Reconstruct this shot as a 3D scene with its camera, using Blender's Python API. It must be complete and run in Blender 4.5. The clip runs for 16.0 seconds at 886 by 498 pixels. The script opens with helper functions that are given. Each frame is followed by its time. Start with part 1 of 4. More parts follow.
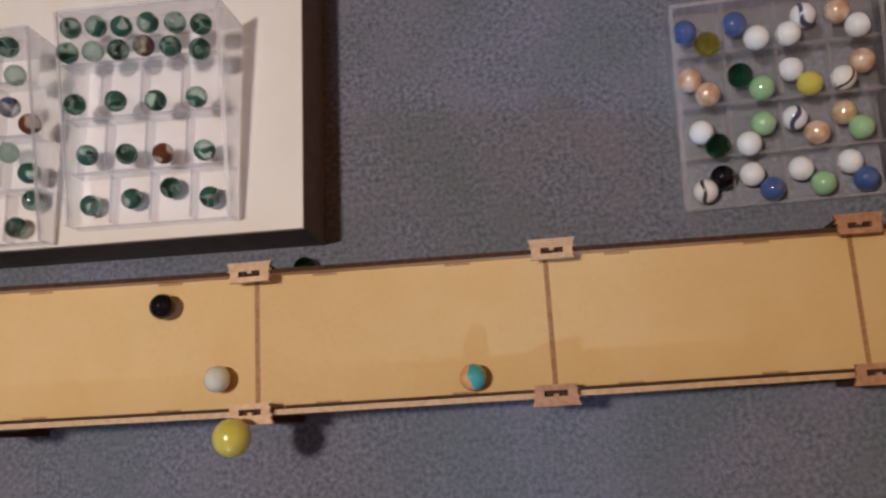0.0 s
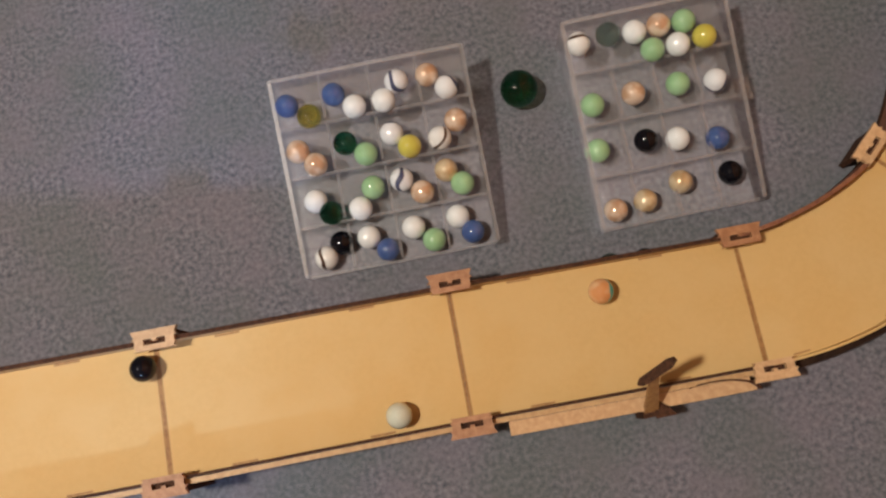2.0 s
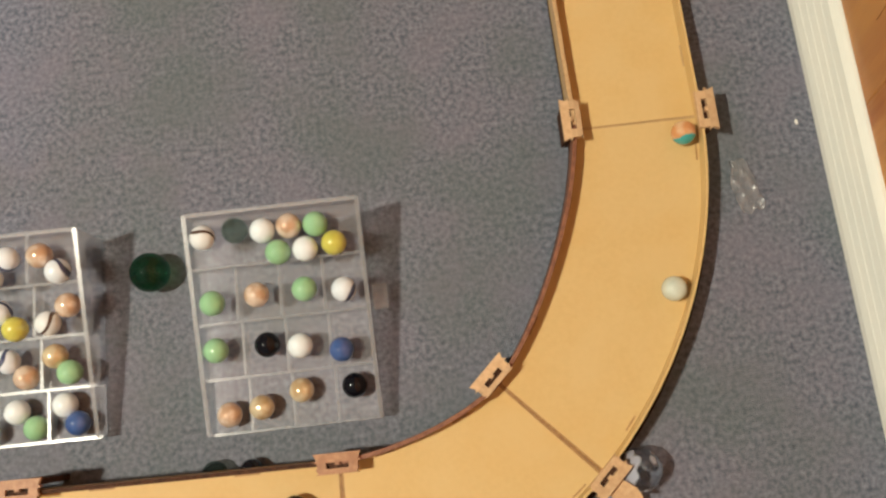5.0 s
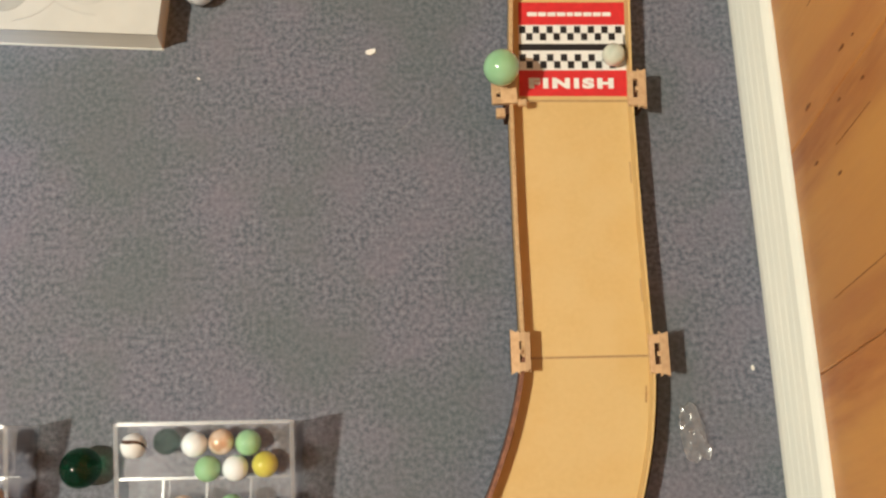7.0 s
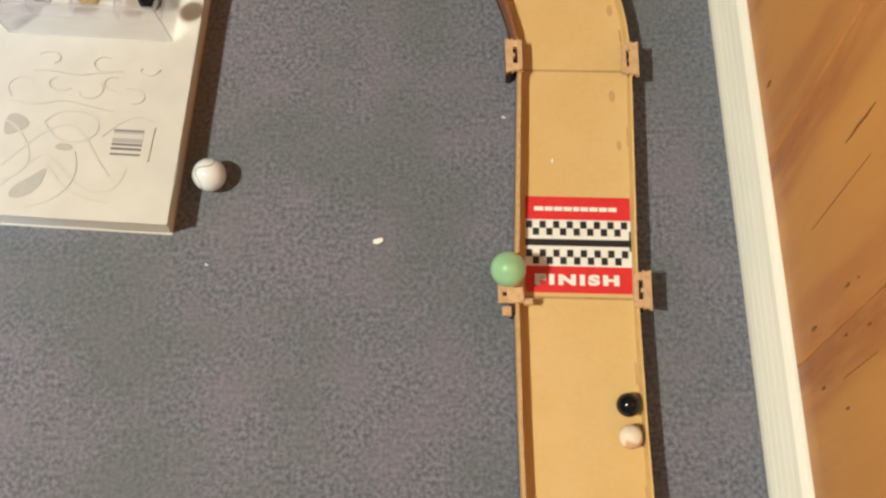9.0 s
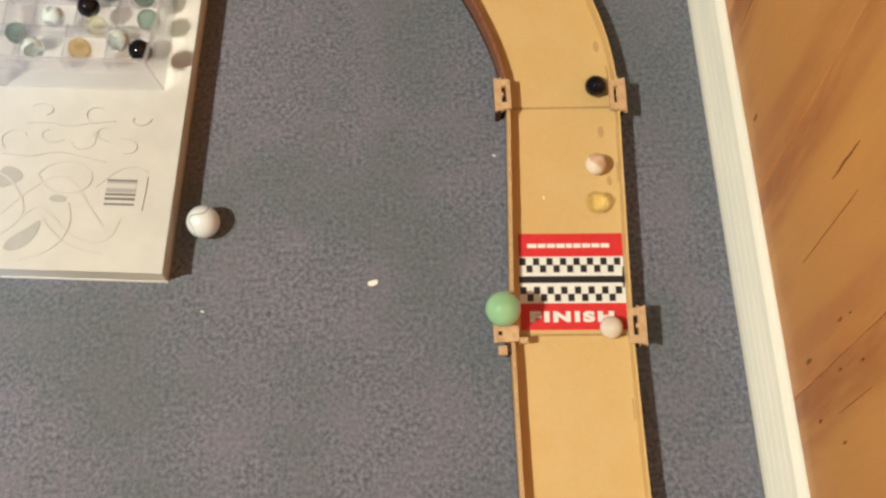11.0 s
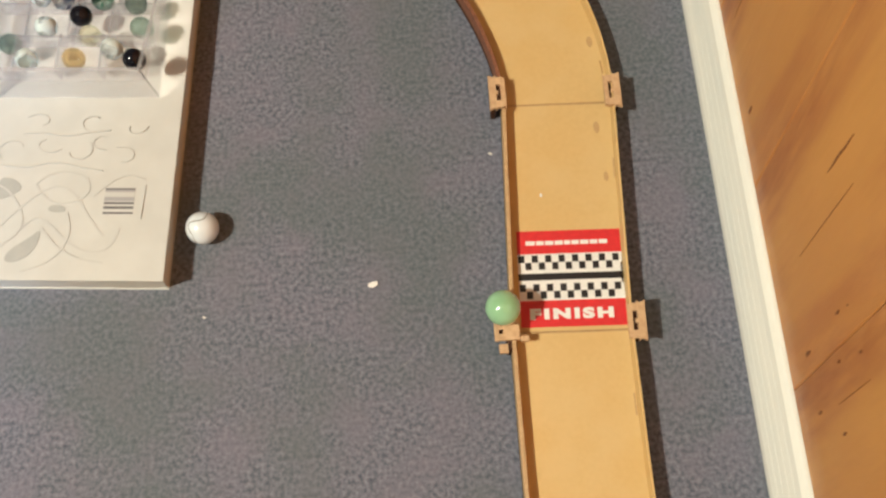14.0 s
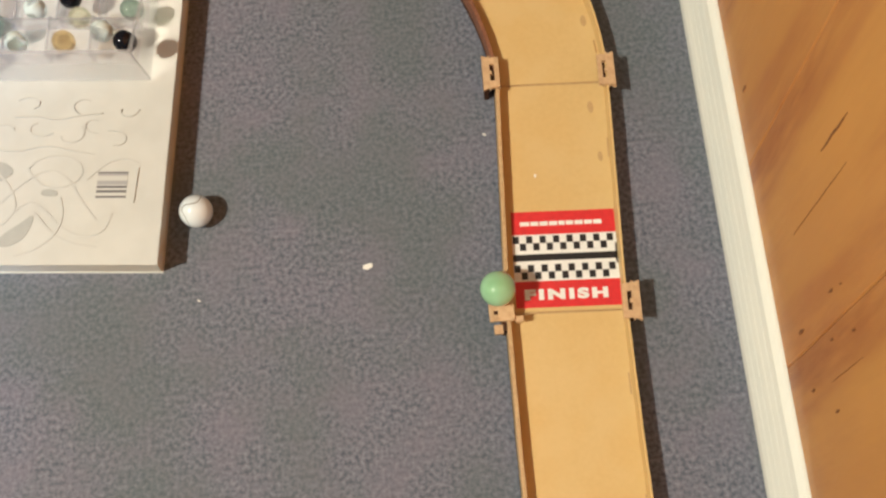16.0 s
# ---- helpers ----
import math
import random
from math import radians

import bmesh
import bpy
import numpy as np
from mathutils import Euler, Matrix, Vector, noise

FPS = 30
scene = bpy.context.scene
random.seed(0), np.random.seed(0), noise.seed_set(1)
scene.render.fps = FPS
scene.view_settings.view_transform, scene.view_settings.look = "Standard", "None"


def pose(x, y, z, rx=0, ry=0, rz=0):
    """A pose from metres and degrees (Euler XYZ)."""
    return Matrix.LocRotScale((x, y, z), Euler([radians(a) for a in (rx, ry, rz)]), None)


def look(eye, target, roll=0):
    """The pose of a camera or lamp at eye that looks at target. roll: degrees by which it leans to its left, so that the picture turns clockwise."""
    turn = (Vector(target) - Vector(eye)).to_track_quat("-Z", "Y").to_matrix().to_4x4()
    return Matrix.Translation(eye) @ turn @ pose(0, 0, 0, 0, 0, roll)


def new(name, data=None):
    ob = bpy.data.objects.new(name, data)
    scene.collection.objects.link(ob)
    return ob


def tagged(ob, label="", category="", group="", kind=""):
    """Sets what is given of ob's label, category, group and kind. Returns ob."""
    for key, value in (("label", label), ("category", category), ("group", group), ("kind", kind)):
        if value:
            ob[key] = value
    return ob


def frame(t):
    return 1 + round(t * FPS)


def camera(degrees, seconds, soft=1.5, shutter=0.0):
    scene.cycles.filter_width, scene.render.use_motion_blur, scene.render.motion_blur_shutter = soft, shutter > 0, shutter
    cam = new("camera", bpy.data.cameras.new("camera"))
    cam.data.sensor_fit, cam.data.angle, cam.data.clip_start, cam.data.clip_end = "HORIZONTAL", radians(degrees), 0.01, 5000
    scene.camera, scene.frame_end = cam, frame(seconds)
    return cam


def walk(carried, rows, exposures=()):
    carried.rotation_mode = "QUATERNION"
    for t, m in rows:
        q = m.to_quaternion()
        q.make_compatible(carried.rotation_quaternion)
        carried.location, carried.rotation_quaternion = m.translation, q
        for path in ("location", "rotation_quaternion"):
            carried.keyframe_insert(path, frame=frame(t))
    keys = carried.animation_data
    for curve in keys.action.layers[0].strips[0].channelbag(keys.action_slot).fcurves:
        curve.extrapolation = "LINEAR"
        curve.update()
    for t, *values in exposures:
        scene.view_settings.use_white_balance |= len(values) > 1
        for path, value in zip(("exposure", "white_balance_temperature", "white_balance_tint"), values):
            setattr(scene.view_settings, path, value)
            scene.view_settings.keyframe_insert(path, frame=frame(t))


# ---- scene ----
cam = camera(56.21, 16.0, soft=2.4)
PATH = [
    (0, (0.0675, -0.0217, 0.5021), (-0.1755, 0.4081, -1.4359), -35.49),
    (0.5, (0.1153, -0.0181, 0.4992), (-0.0643, 0.3978, -1.4487), -29.76),
    (1, (0.1553, -0.0109, 0.5000), (0.0410, 0.3861, -1.4568), -23.57),
    (1.5, (0.1980, -0.0036, 0.4999), (0.1501, 0.3656, -1.4652), -17.10),
    (2, (0.2392, -0.0043, 0.5017), (0.2265, 0.3843, -1.4602), -14.53),
    (2.5, (0.2902, 0.0044, 0.4977), (0.2935, 0.3921, -1.4644), -13.32),
    (3, (0.3325, 0.0191, 0.4926), (0.3257, 0.3872, -1.4731), -13.85),
    (3.5, (0.3739, 0.0262, 0.4911), (0.3702, 0.4007, -1.4736), -11.82),
    (4, (0.4145, 0.0350, 0.4895), (0.4273, 0.4136, -1.4743), -7.71),
    (4.2, (0.4266, 0.0403, 0.4861), (0.4489, 0.4212, -1.4770), -5.83),
    (6.3, (0.5208, 0.1584, 0.5011), (0.5134, 0.5137, -1.4670), -5.95),
    (6.5, (0.5213, 0.1658, 0.5009), (0.5157, 0.5386, -1.4641), -5.02),
    (7, (0.5233, 0.1967, 0.5061), (0.5075, 0.6153, -1.4494), -4.48),
    (7.5, (0.5228, 0.2336, 0.5157), (0.5070, 0.6944, -1.4304), -3.96),
    (8, (0.5224, 0.2586, 0.5214), (0.5104, 0.7652, -1.4134), -3.16),
    (8.5, (0.5206, 0.2687, 0.5231), (0.5176, 0.8205, -1.3994), -1.68),
    (9, (0.5212, 0.2810, 0.5266), (0.5154, 0.8357, -1.3950), -1.88),
    (9.5, (0.5217, 0.2868, 0.5291), (0.5169, 0.8565, -1.3880), -1.85),
    (12, (0.5249, 0.2980, 0.5344), (0.5314, 0.8955, -1.3744), -3.30),
    (12.5, (0.5251, 0.3000, 0.5349), (0.5315, 0.8884, -1.3767), -3.42),
    (13, (0.5242, 0.3014, 0.5368), (0.5303, 0.8800, -1.3777), -3.53),
    (13.5, (0.5238, 0.3027, 0.5381), (0.5288, 0.8718, -1.3792), -3.63),
    (14, (0.5258, 0.3011, 0.5376), (0.5238, 0.8690, -1.3799), -4.67),
    (14.5, (0.5248, 0.3013, 0.5380), (0.5271, 0.8584, -1.3828), -4.57),
    (15, (0.5266, 0.2973, 0.5358), (0.5241, 0.8569, -1.3843), -5.26),
    (15.5, (0.5249, 0.2999, 0.5373), (0.5307, 0.8375, -1.3891), -4.41),
    (16, (0.5266, 0.3016, 0.5376), (0.5312, 0.8238, -1.3930), -4.43),
]
walk(cam, [(t, look(eye, target, roll)) for t, eye, target, roll in PATH], [(0, -1.03, 6080, 20), (0.6, -0.92, 6080, 20), (1.2, -0.76, 6420, 18), (2.0, -0.50, 6570, 15), (3.0, -0.27, 6580, 11), (4.0, -0.05, 6480, 5), (6.4, 0.16, 6250, 4), (9.0, 0.25, 6300, 4), (16.0, 0.25, 6250, 5)])


# ---- world and lights ----
world = bpy.data.worlds.new("world")
scene.world = world
world.use_nodes = True
wn = world.node_tree.nodes
sky = wn.new("ShaderNodeTexSky")
sky.sky_type, sky.sun_disc = "NISHITA", False
sky.sun_elevation, sky.sun_rotation = radians(28), radians(180)
wn["Background"].inputs["Strength"].default_value = 0.05
world.node_tree.links.new(sky.outputs["Color"], wn["Background"].inputs["Color"])


def lamp(name, kind, m, energy, colour, size):
    data = bpy.data.lights.new(name, kind)
    data.energy, data.color = energy, colour
    if kind == "AREA":
        data.shape, data.size = "DISK", size
    else:
        data.shadow_soft_size = size
    ob = new(name, data)
    ob.matrix_world = m
    return ob


lamp("room_lamp", "POINT", pose(-0.45, 0.06, 1.60), 140.0, (1.0, 0.90, 0.72), 0.058)
# weak fill added from overhead; no ceiling light is known
lamp("ceiling_lamp", "AREA", pose(-0.6, 0.5, 2.95), 0.8, (1.0, 0.92, 0.82), 0.5)
# blue light from an unseen source in the south; slits in wall_south shape it
lamp("window_daylight", "AREA", look((-0.65, -4.6, 2.50), (0.0, 0.1, 0.0)), 300.0, (0.36, 0.61, 1.0), 0.34)


# ---- materials ----
def material(name, colour, rough=0.6, fourth=None, fourth_scale=5.0, fourth_most=0.4, metal=0.0, second=None, scale=40.0, detail=4.0, low=0.35, high=0.65, bump=0.0, bump_scale=300.0, spec=0.5, stretch=(1, 1, 1), third=None, third_scale=6.0, third_low=0.5, third_high=0.75, third_most=1.0, coat=0.0, vary=0.0):
    """A principled material: two colours through noise, a third in larger stains, and fine relief."""
    m = bpy.data.materials.new(name)
    m.use_nodes = True
    nodes, links = m.node_tree.nodes, m.node_tree.links
    b = nodes["Principled BSDF"]
    b.inputs["Base Color"].default_value = (*colour, 1)
    b.inputs["Roughness"].default_value, b.inputs["Metallic"].default_value = rough, metal
    b.inputs["Specular IOR Level"].default_value, b.inputs["Coat Weight"].default_value = spec, coat
    b.inputs["Coat Roughness"].default_value = 0.10
    geo = nodes.new("ShaderNodeTexCoord")
    mapping = nodes.new("ShaderNodeMapping")
    mapping.inputs["Scale"].default_value = stretch
    links.new(geo.outputs["Object"], mapping.inputs["Vector"])

    def noisy(sc, det, lo, hi, most=1.0):
        n = nodes.new("ShaderNodeTexNoise")
        n.inputs["Scale"].default_value, n.inputs["Detail"].default_value = sc, det
        links.new(mapping.outputs["Vector"], n.inputs["Vector"])
        r = nodes.new("ShaderNodeMapRange")
        r.inputs["From Min"].default_value, r.inputs["From Max"].default_value = lo, hi
        r.inputs["To Max"].default_value = most
        links.new(n.outputs["Fac"], r.inputs["Value"])
        return r.outputs["Result"]

    def mixed(fac, a, c):
        x = nodes.new("ShaderNodeMix")
        x.data_type = "RGBA"
        links.new(fac, x.inputs["Factor"])
        if isinstance(a, tuple):
            x.inputs["A"].default_value = (*a, 1)
        else:
            links.new(a, x.inputs["A"])
        x.inputs["B"].default_value = (*c, 1)
        return x.outputs["Result"]

    out = colour
    if second:
        out = mixed(noisy(scale, detail, low, high), out, second)
    if third:
        out = mixed(noisy(third_scale, 5.0, third_low, third_high, third_most), out, third)
    if fourth:
        out = mixed(noisy(fourth_scale, 4.0, 0.42, 0.62, fourth_most), out, fourth)
    if vary and not isinstance(out, tuple):
        info = nodes.new("ShaderNodeObjectInfo")
        h = nodes.new("ShaderNodeHueSaturation")
        r = nodes.new("ShaderNodeMapRange")
        r.inputs["To Min"].default_value, r.inputs["To Max"].default_value = 1 - vary, 1 + vary
        links.new(info.outputs["Random"], r.inputs["Value"])
        links.new(r.outputs["Result"], h.inputs["Value"])
        links.new(out, h.inputs["Color"])
        out = h.outputs["Color"]
    if not isinstance(out, tuple):
        links.new(out, b.inputs["Base Color"])
    if bump:
        n = nodes.new("ShaderNodeTexNoise")
        n.inputs["Scale"].default_value, n.inputs["Detail"].default_value = bump_scale, 3.0
        links.new(mapping.outputs["Vector"], n.inputs["Vector"])
        bp = nodes.new("ShaderNodeBump")
        bp.inputs["Strength"].default_value, bp.inputs["Distance"].default_value = bump, 0.002
        links.new(n.outputs["Fac"], bp.inputs["Height"])
        links.new(bp.outputs["Normal"], b.inputs["Normal"])
    return m


def glass_material(name, colour, rough=0.02, ior=1.45, swirl=None, clear=0.5):
    m = bpy.data.materials.new(name)
    m.use_nodes = True
    nodes, links = m.node_tree.nodes, m.node_tree.links
    b = nodes["Principled BSDF"]
    b.inputs["Base Color"].default_value = (*colour, 1)
    b.inputs["Roughness"].default_value, b.inputs["IOR"].default_value = rough, ior
    b.inputs["Transmission Weight"].default_value = 1.0
    if swirl:
        geo, n, r = nodes.new("ShaderNodeTexCoord"), nodes.new("ShaderNodeTexNoise"), nodes.new("ShaderNodeMapRange")
        n.inputs["Scale"].default_value, n.inputs["Detail"].default_value = 90.0, 1.0
        r.inputs["From Min"].default_value, r.inputs["From Max"].default_value = 0.50, 0.56
        r.inputs["To Min"].default_value, r.inputs["To Max"].default_value = 1.0, 0.0
        x = nodes.new("ShaderNodeMix")
        x.data_type = "RGBA"
        x.inputs["A"].default_value, x.inputs["B"].default_value = (*swirl, 1), (*colour, 1)
        links.new(geo.outputs["Object"], n.inputs["Vector"])
        links.new(n.outputs["Fac"], r.inputs["Value"])
        links.new(r.outputs["Result"], b.inputs["Transmission Weight"])
        links.new(r.outputs["Result"], x.inputs["Factor"])
        links.new(x.outputs["Result"], b.inputs["Base Color"])
    # thin clear glass lets part of the light straight through
    see, both, share = nodes.new("ShaderNodeBsdfTransparent"), nodes.new("ShaderNodeMixShader"), nodes.new("ShaderNodeMath")
    see.inputs["Color"].default_value = (*[c ** 0.6 for c in colour], 1)
    share.operation = "MULTIPLY"
    share.inputs[0].default_value, share.inputs[1].default_value = 1.0, clear
    if swirl:
        links.new(r.outputs["Result"], share.inputs[0])
    links.new(share.outputs[0], both.inputs["Fac"])
    links.new(b.outputs["BSDF"], both.inputs[1])
    links.new(see.outputs[0], both.inputs[2])
    links.new(both.outputs[0], nodes["Material Output"].inputs["Surface"])
    return m


def plastic_material(name, tint, haze, gloss=0.35, least=0.03):
    """Clear plastic: mostly see-through, a little milky, glossier at glancing angles."""
    m = bpy.data.materials.new(name)
    m.use_nodes = True
    nodes, links = m.node_tree.nodes, m.node_tree.links
    nodes.remove(nodes["Principled BSDF"])
    clear, dull, glow, shine = [nodes.new("ShaderNodeBsdf" + k) for k in ("Transparent", "Diffuse", "Translucent", "Glossy")]
    clear.inputs["Color"].default_value = (*tint, 1)
    for d in (dull, glow):
        d.inputs["Color"].default_value = (0.82, 0.80, 0.82, 1)
    shine.inputs["Roughness"].default_value = 0.25
    milk, a, c = [nodes.new("ShaderNodeMixShader") for _ in range(3)]
    facing, power, scaled = nodes.new("ShaderNodeLayerWeight"), nodes.new("ShaderNodeMath"), nodes.new("ShaderNodeMath")
    power.operation, scaled.operation = "POWER", "MULTIPLY_ADD"
    power.inputs[1].default_value = 4.0
    scaled.inputs[1].default_value, scaled.inputs[2].default_value = gloss, least
    links.new(facing.outputs["Facing"], power.inputs[0])
    links.new(power.outputs[0], scaled.inputs[0])
    a.inputs["Fac"].default_value = haze
    links.new(dull.outputs[0], milk.inputs[1])
    links.new(glow.outputs[0], milk.inputs[2])
    links.new(clear.outputs[0], a.inputs[1])
    links.new(milk.outputs[0], a.inputs[2])
    links.new(scaled.outputs[0], c.inputs["Fac"])
    links.new(a.outputs[0], c.inputs[1])
    links.new(shine.outputs[0], c.inputs[2])
    links.new(c.outputs[0], nodes["Material Output"].inputs["Surface"])
    return m


def capped_material(name, colour, cap, axis, least):
    """A two-coloured marble: one colour fills a wavy cap round the axis, the other the rest."""
    m = material(name, colour, 0.09, second=(0.66, 0.42, 0.24), scale=120, low=0.45, high=0.65, coat=0.5)
    nodes, links = m.node_tree.nodes, m.node_tree.links
    b = nodes["Principled BSDF"]
    geo, n = nodes.new("ShaderNodeTexCoord"), nodes.new("ShaderNodeTexNoise")
    unit, dot, wave, r, x = nodes.new("ShaderNodeVectorMath"), nodes.new("ShaderNodeVectorMath"), nodes.new("ShaderNodeMath"), nodes.new("ShaderNodeMapRange"), nodes.new("ShaderNodeMix")
    unit.operation, dot.operation, wave.operation, x.data_type = "NORMALIZE", "DOT_PRODUCT", "MULTIPLY_ADD", "RGBA"
    n.inputs["Scale"].default_value = 130.0
    dot.inputs[1].default_value = axis
    wave.inputs[1].default_value = 0.8
    r.inputs["From Min"].default_value, r.inputs["From Max"].default_value = least + 0.37, least + 0.45
    x.inputs["B"].default_value = (*cap, 1)
    links.new(geo.outputs["Object"], unit.inputs[0])
    links.new(geo.outputs["Object"], n.inputs["Vector"])
    links.new(unit.outputs["Vector"], dot.inputs[0])
    links.new(n.outputs["Fac"], wave.inputs[0])
    links.new(dot.outputs["Value"], wave.inputs[2])
    links.new(wave.outputs[0], r.inputs["Value"])
    links.new(r.outputs["Result"], x.inputs["Factor"])
    links.new(b.inputs["Base Color"].links[0].from_socket, x.inputs["A"])
    links.new(x.outputs["Result"], b.inputs["Base Color"])
    return m


def veined_material(name, colour, vein, scale=45.0, width=0.012):
    """An opaque white marble with winding veins or stripes."""
    m = material(name, colour, 0.08, coat=1.0)
    nodes, links = m.node_tree.nodes, m.node_tree.links
    geo, n = nodes.new("ShaderNodeTexCoord"), nodes.new("ShaderNodeTexNoise")
    off, size, r, x = nodes.new("ShaderNodeMath"), nodes.new("ShaderNodeMath"), nodes.new("ShaderNodeMapRange"), nodes.new("ShaderNodeMix")
    off.operation, size.operation, x.data_type = "SUBTRACT", "ABSOLUTE", "RGBA"
    n.inputs["Scale"].default_value, n.inputs["Detail"].default_value = scale, 0.6
    off.inputs[1].default_value = 0.52
    r.inputs["From Min"].default_value, r.inputs["From Max"].default_value = width * 0.7, width
    x.inputs["A"].default_value, x.inputs["B"].default_value = (*vein, 1), (*colour, 1)
    links.new(geo.outputs["Object"], n.inputs["Vector"])
    links.new(n.outputs["Fac"], off.inputs[0])
    links.new(off.outputs[0], size.inputs[0])
    links.new(size.outputs[0], r.inputs["Value"])
    links.new(r.outputs["Result"], x.inputs["Factor"])
    links.new(x.outputs["Result"], nodes["Principled BSDF"].inputs["Base Color"])
    return m


CARPET = material("carpet", (0.098, 0.108, 0.146), 0.95, second=(0.298, 0.303, 0.364), scale=340, detail=12, low=0.30, high=0.72, bump=0.8, bump_scale=1500, spec=0.1, third=(0.240, 0.222, 0.278), third_scale=30, third_low=0.44, third_high=0.66, third_most=0.48, fourth=(0.122, 0.162, 0.158), fourth_scale=11, fourth_most=0.42)
DECK = material("track_board", (0.62, 0.428, 0.188), 0.60, spec=0.30, second=(0.595, 0.404, 0.174), scale=300, detail=4, bump=0.02, bump_scale=500, third=(0.60, 0.388, 0.150), third_scale=13, third_low=0.42, third_high=0.72, third_most=0.75, fourth=(0.635, 0.452, 0.215), fourth_scale=32, fourth_most=0.5, vary=0.05)
RAIL = material("track_rail", (0.54, 0.36, 0.19), 0.55, second=(0.45, 0.28, 0.14), scale=300, bump=0.08)
# burnt edges; also paints the post's shadow, the unlit paddle and the clip slots
BURNT_AND_SHADE = material("burnt_edge_and_shade", (0.085, 0.037, 0.020), 0.8, spec=0.2, second=(0.035, 0.016, 0.011), scale=500, bump=0.1)
# charred edge, near black so that it also deepens the shadow beside the boards
CHAR_AND_SHADE = material("charred_edge_and_shade", (0.020, 0.011, 0.009), 0.9, spec=0.15, second=(0.032, 0.018, 0.013), scale=300, bump=0.1)
SCORCH = material("scorched_line", (0.39, 0.215, 0.080), 0.6, second=(0.28, 0.140, 0.052), scale=400)
KERF = material("bent_rail", (0.26, 0.105, 0.055), 0.6, second=(0.15, 0.055, 0.03), scale=350, bump=0.1)
CLIP_RED = material("scorched_clip_board", (0.40, 0.205, 0.105), 0.55, second=(0.29, 0.130, 0.062), scale=300, bump=0.08, vary=0.1)
CLIP = material("clip_board", (0.58, 0.385, 0.220), 0.55, second=(0.49, 0.305, 0.165), scale=350, bump=0.08, vary=0.12)
WHITE = material("white_paint", (0.85, 0.82, 0.74), 0.45, second=(0.77, 0.76, 0.70), scale=60, bump=0.03, stretch=(1, 0.15, 1))
WOOD = material("stained_pine", (0.50, 0.212, 0.064), 0.36, second=(0.35, 0.122, 0.036), scale=130, detail=10, low=0.36, high=0.68, bump=0.10, bump_scale=300, stretch=(1, 1, 0.20), third=(0.33, 0.098, 0.038), third_scale=30, third_low=0.48, third_high=0.66, third_most=0.85, fourth=(0.60, 0.290, 0.080), fourth_scale=17, fourth_most=0.75, vary=0.08)
KNOT = material("pine_knot", (0.13, 0.046, 0.018), 0.5, second=(0.27, 0.098, 0.030), scale=300)
# grey of the unseen room shell, dark so that little bounce fills the shadows
PLASTER = material("plaster", (0.19, 0.19, 0.20), 0.9, second=(0.165, 0.165, 0.175), scale=20, bump=0.05)
RED = material("red_print", (0.66, 0.030, 0.035), 0.42, second=(0.58, 0.025, 0.03), scale=200)
PRINT_WHITE = material("white_print", (0.80, 0.79, 0.77), 0.42, second=(0.74, 0.73, 0.71), scale=200)
INK = material("black_print", (0.015, 0.015, 0.018), 0.4)
LID = material("box_lid", (0.70, 0.67, 0.635), 0.55, second=(0.67, 0.64, 0.60), scale=30)
DARK = material("dark_board", (0.150, 0.122, 0.108), 0.7, second=(0.115, 0.095, 0.085), scale=90, bump=0.1)
PAPER = material("paper_cover", (0.54, 0.535, 0.515), 0.5, second=(0.50, 0.495, 0.475), scale=40)
PAGES = material("page_block", (0.72, 0.69, 0.63), 0.8, second=(0.62, 0.59, 0.53), scale=120, detail=3, stretch=(0.05, 0.05, 9), bump=0.2)
SKETCH = material("grey_drawing", (0.34, 0.34, 0.33), 0.55, second=(0.39, 0.39, 0.375), scale=80)
FAINT = material("faint_line", (0.485, 0.48, 0.465), 0.55)
SMUDGE = material("faint_smudge", (0.50, 0.325, 0.150), 0.5, second=(0.44, 0.28, 0.125), scale=500)
PLASTIC = plastic_material("clear_plastic", (0.95, 0.95, 0.96), 0.12)
PLASTIC_BASE = plastic_material("clear_plastic_base", (0.99, 0.98, 0.99), 0.13, 0.05, 0.0)
PLASTIC_FRONT = plastic_material("clear_plastic_front", (0.95, 0.95, 0.96), 0.17)
PLASTIC_RIM = plastic_material("clear_plastic_rim", (0.94, 0.94, 0.95), 0.22, gloss=0.22)
PLASTIC_EDGE = plastic_material("clear_plastic_edge", (0.93, 0.93, 0.94), 0.09)
PLASTIC_WALL = glass_material("clear_plastic_wall", (0.96, 0.96, 0.97), rough=0.06, ior=1.22, clear=0.30)
WRAPPER = plastic_material("thin_wrapper_film", (0.98, 0.98, 0.98), 0.12, 0.8, 0.07)
BARS = material("barcode_ink", (0.14, 0.13, 0.14), 0.6)
PALE_BARS = material("pale_barcode_ink", (0.33, 0.32, 0.33), 0.6)
LINT = material("pale_lint", (0.36, 0.36, 0.36), 0.9)
FLECK = material("paper_scrap", (0.75, 0.73, 0.70), 0.7)
M_WHITE = material("white_marble", (0.78, 0.83, 0.88), 0.08, second=(0.74, 0.79, 0.84), scale=120, coat=1.0)
M_PEARL = material("pearly_marble", (0.74, 0.66, 0.59), 0.08, second=(0.66, 0.55, 0.46), scale=90, coat=1.0)
M_CREAM = material("cream_marble", (0.62, 0.64, 0.55), 0.08, second=(0.50, 0.53, 0.45), scale=90, coat=1.0)
M_GREEN = material("mint_marble", (0.26, 0.48, 0.26), 0.08, second=(0.31, 0.54, 0.32), scale=80, coat=1.0)
M_BLUE = material("blue_marble", (0.045, 0.085, 0.25), 0.08, second=(0.06, 0.115, 0.31), scale=80, coat=1.0)
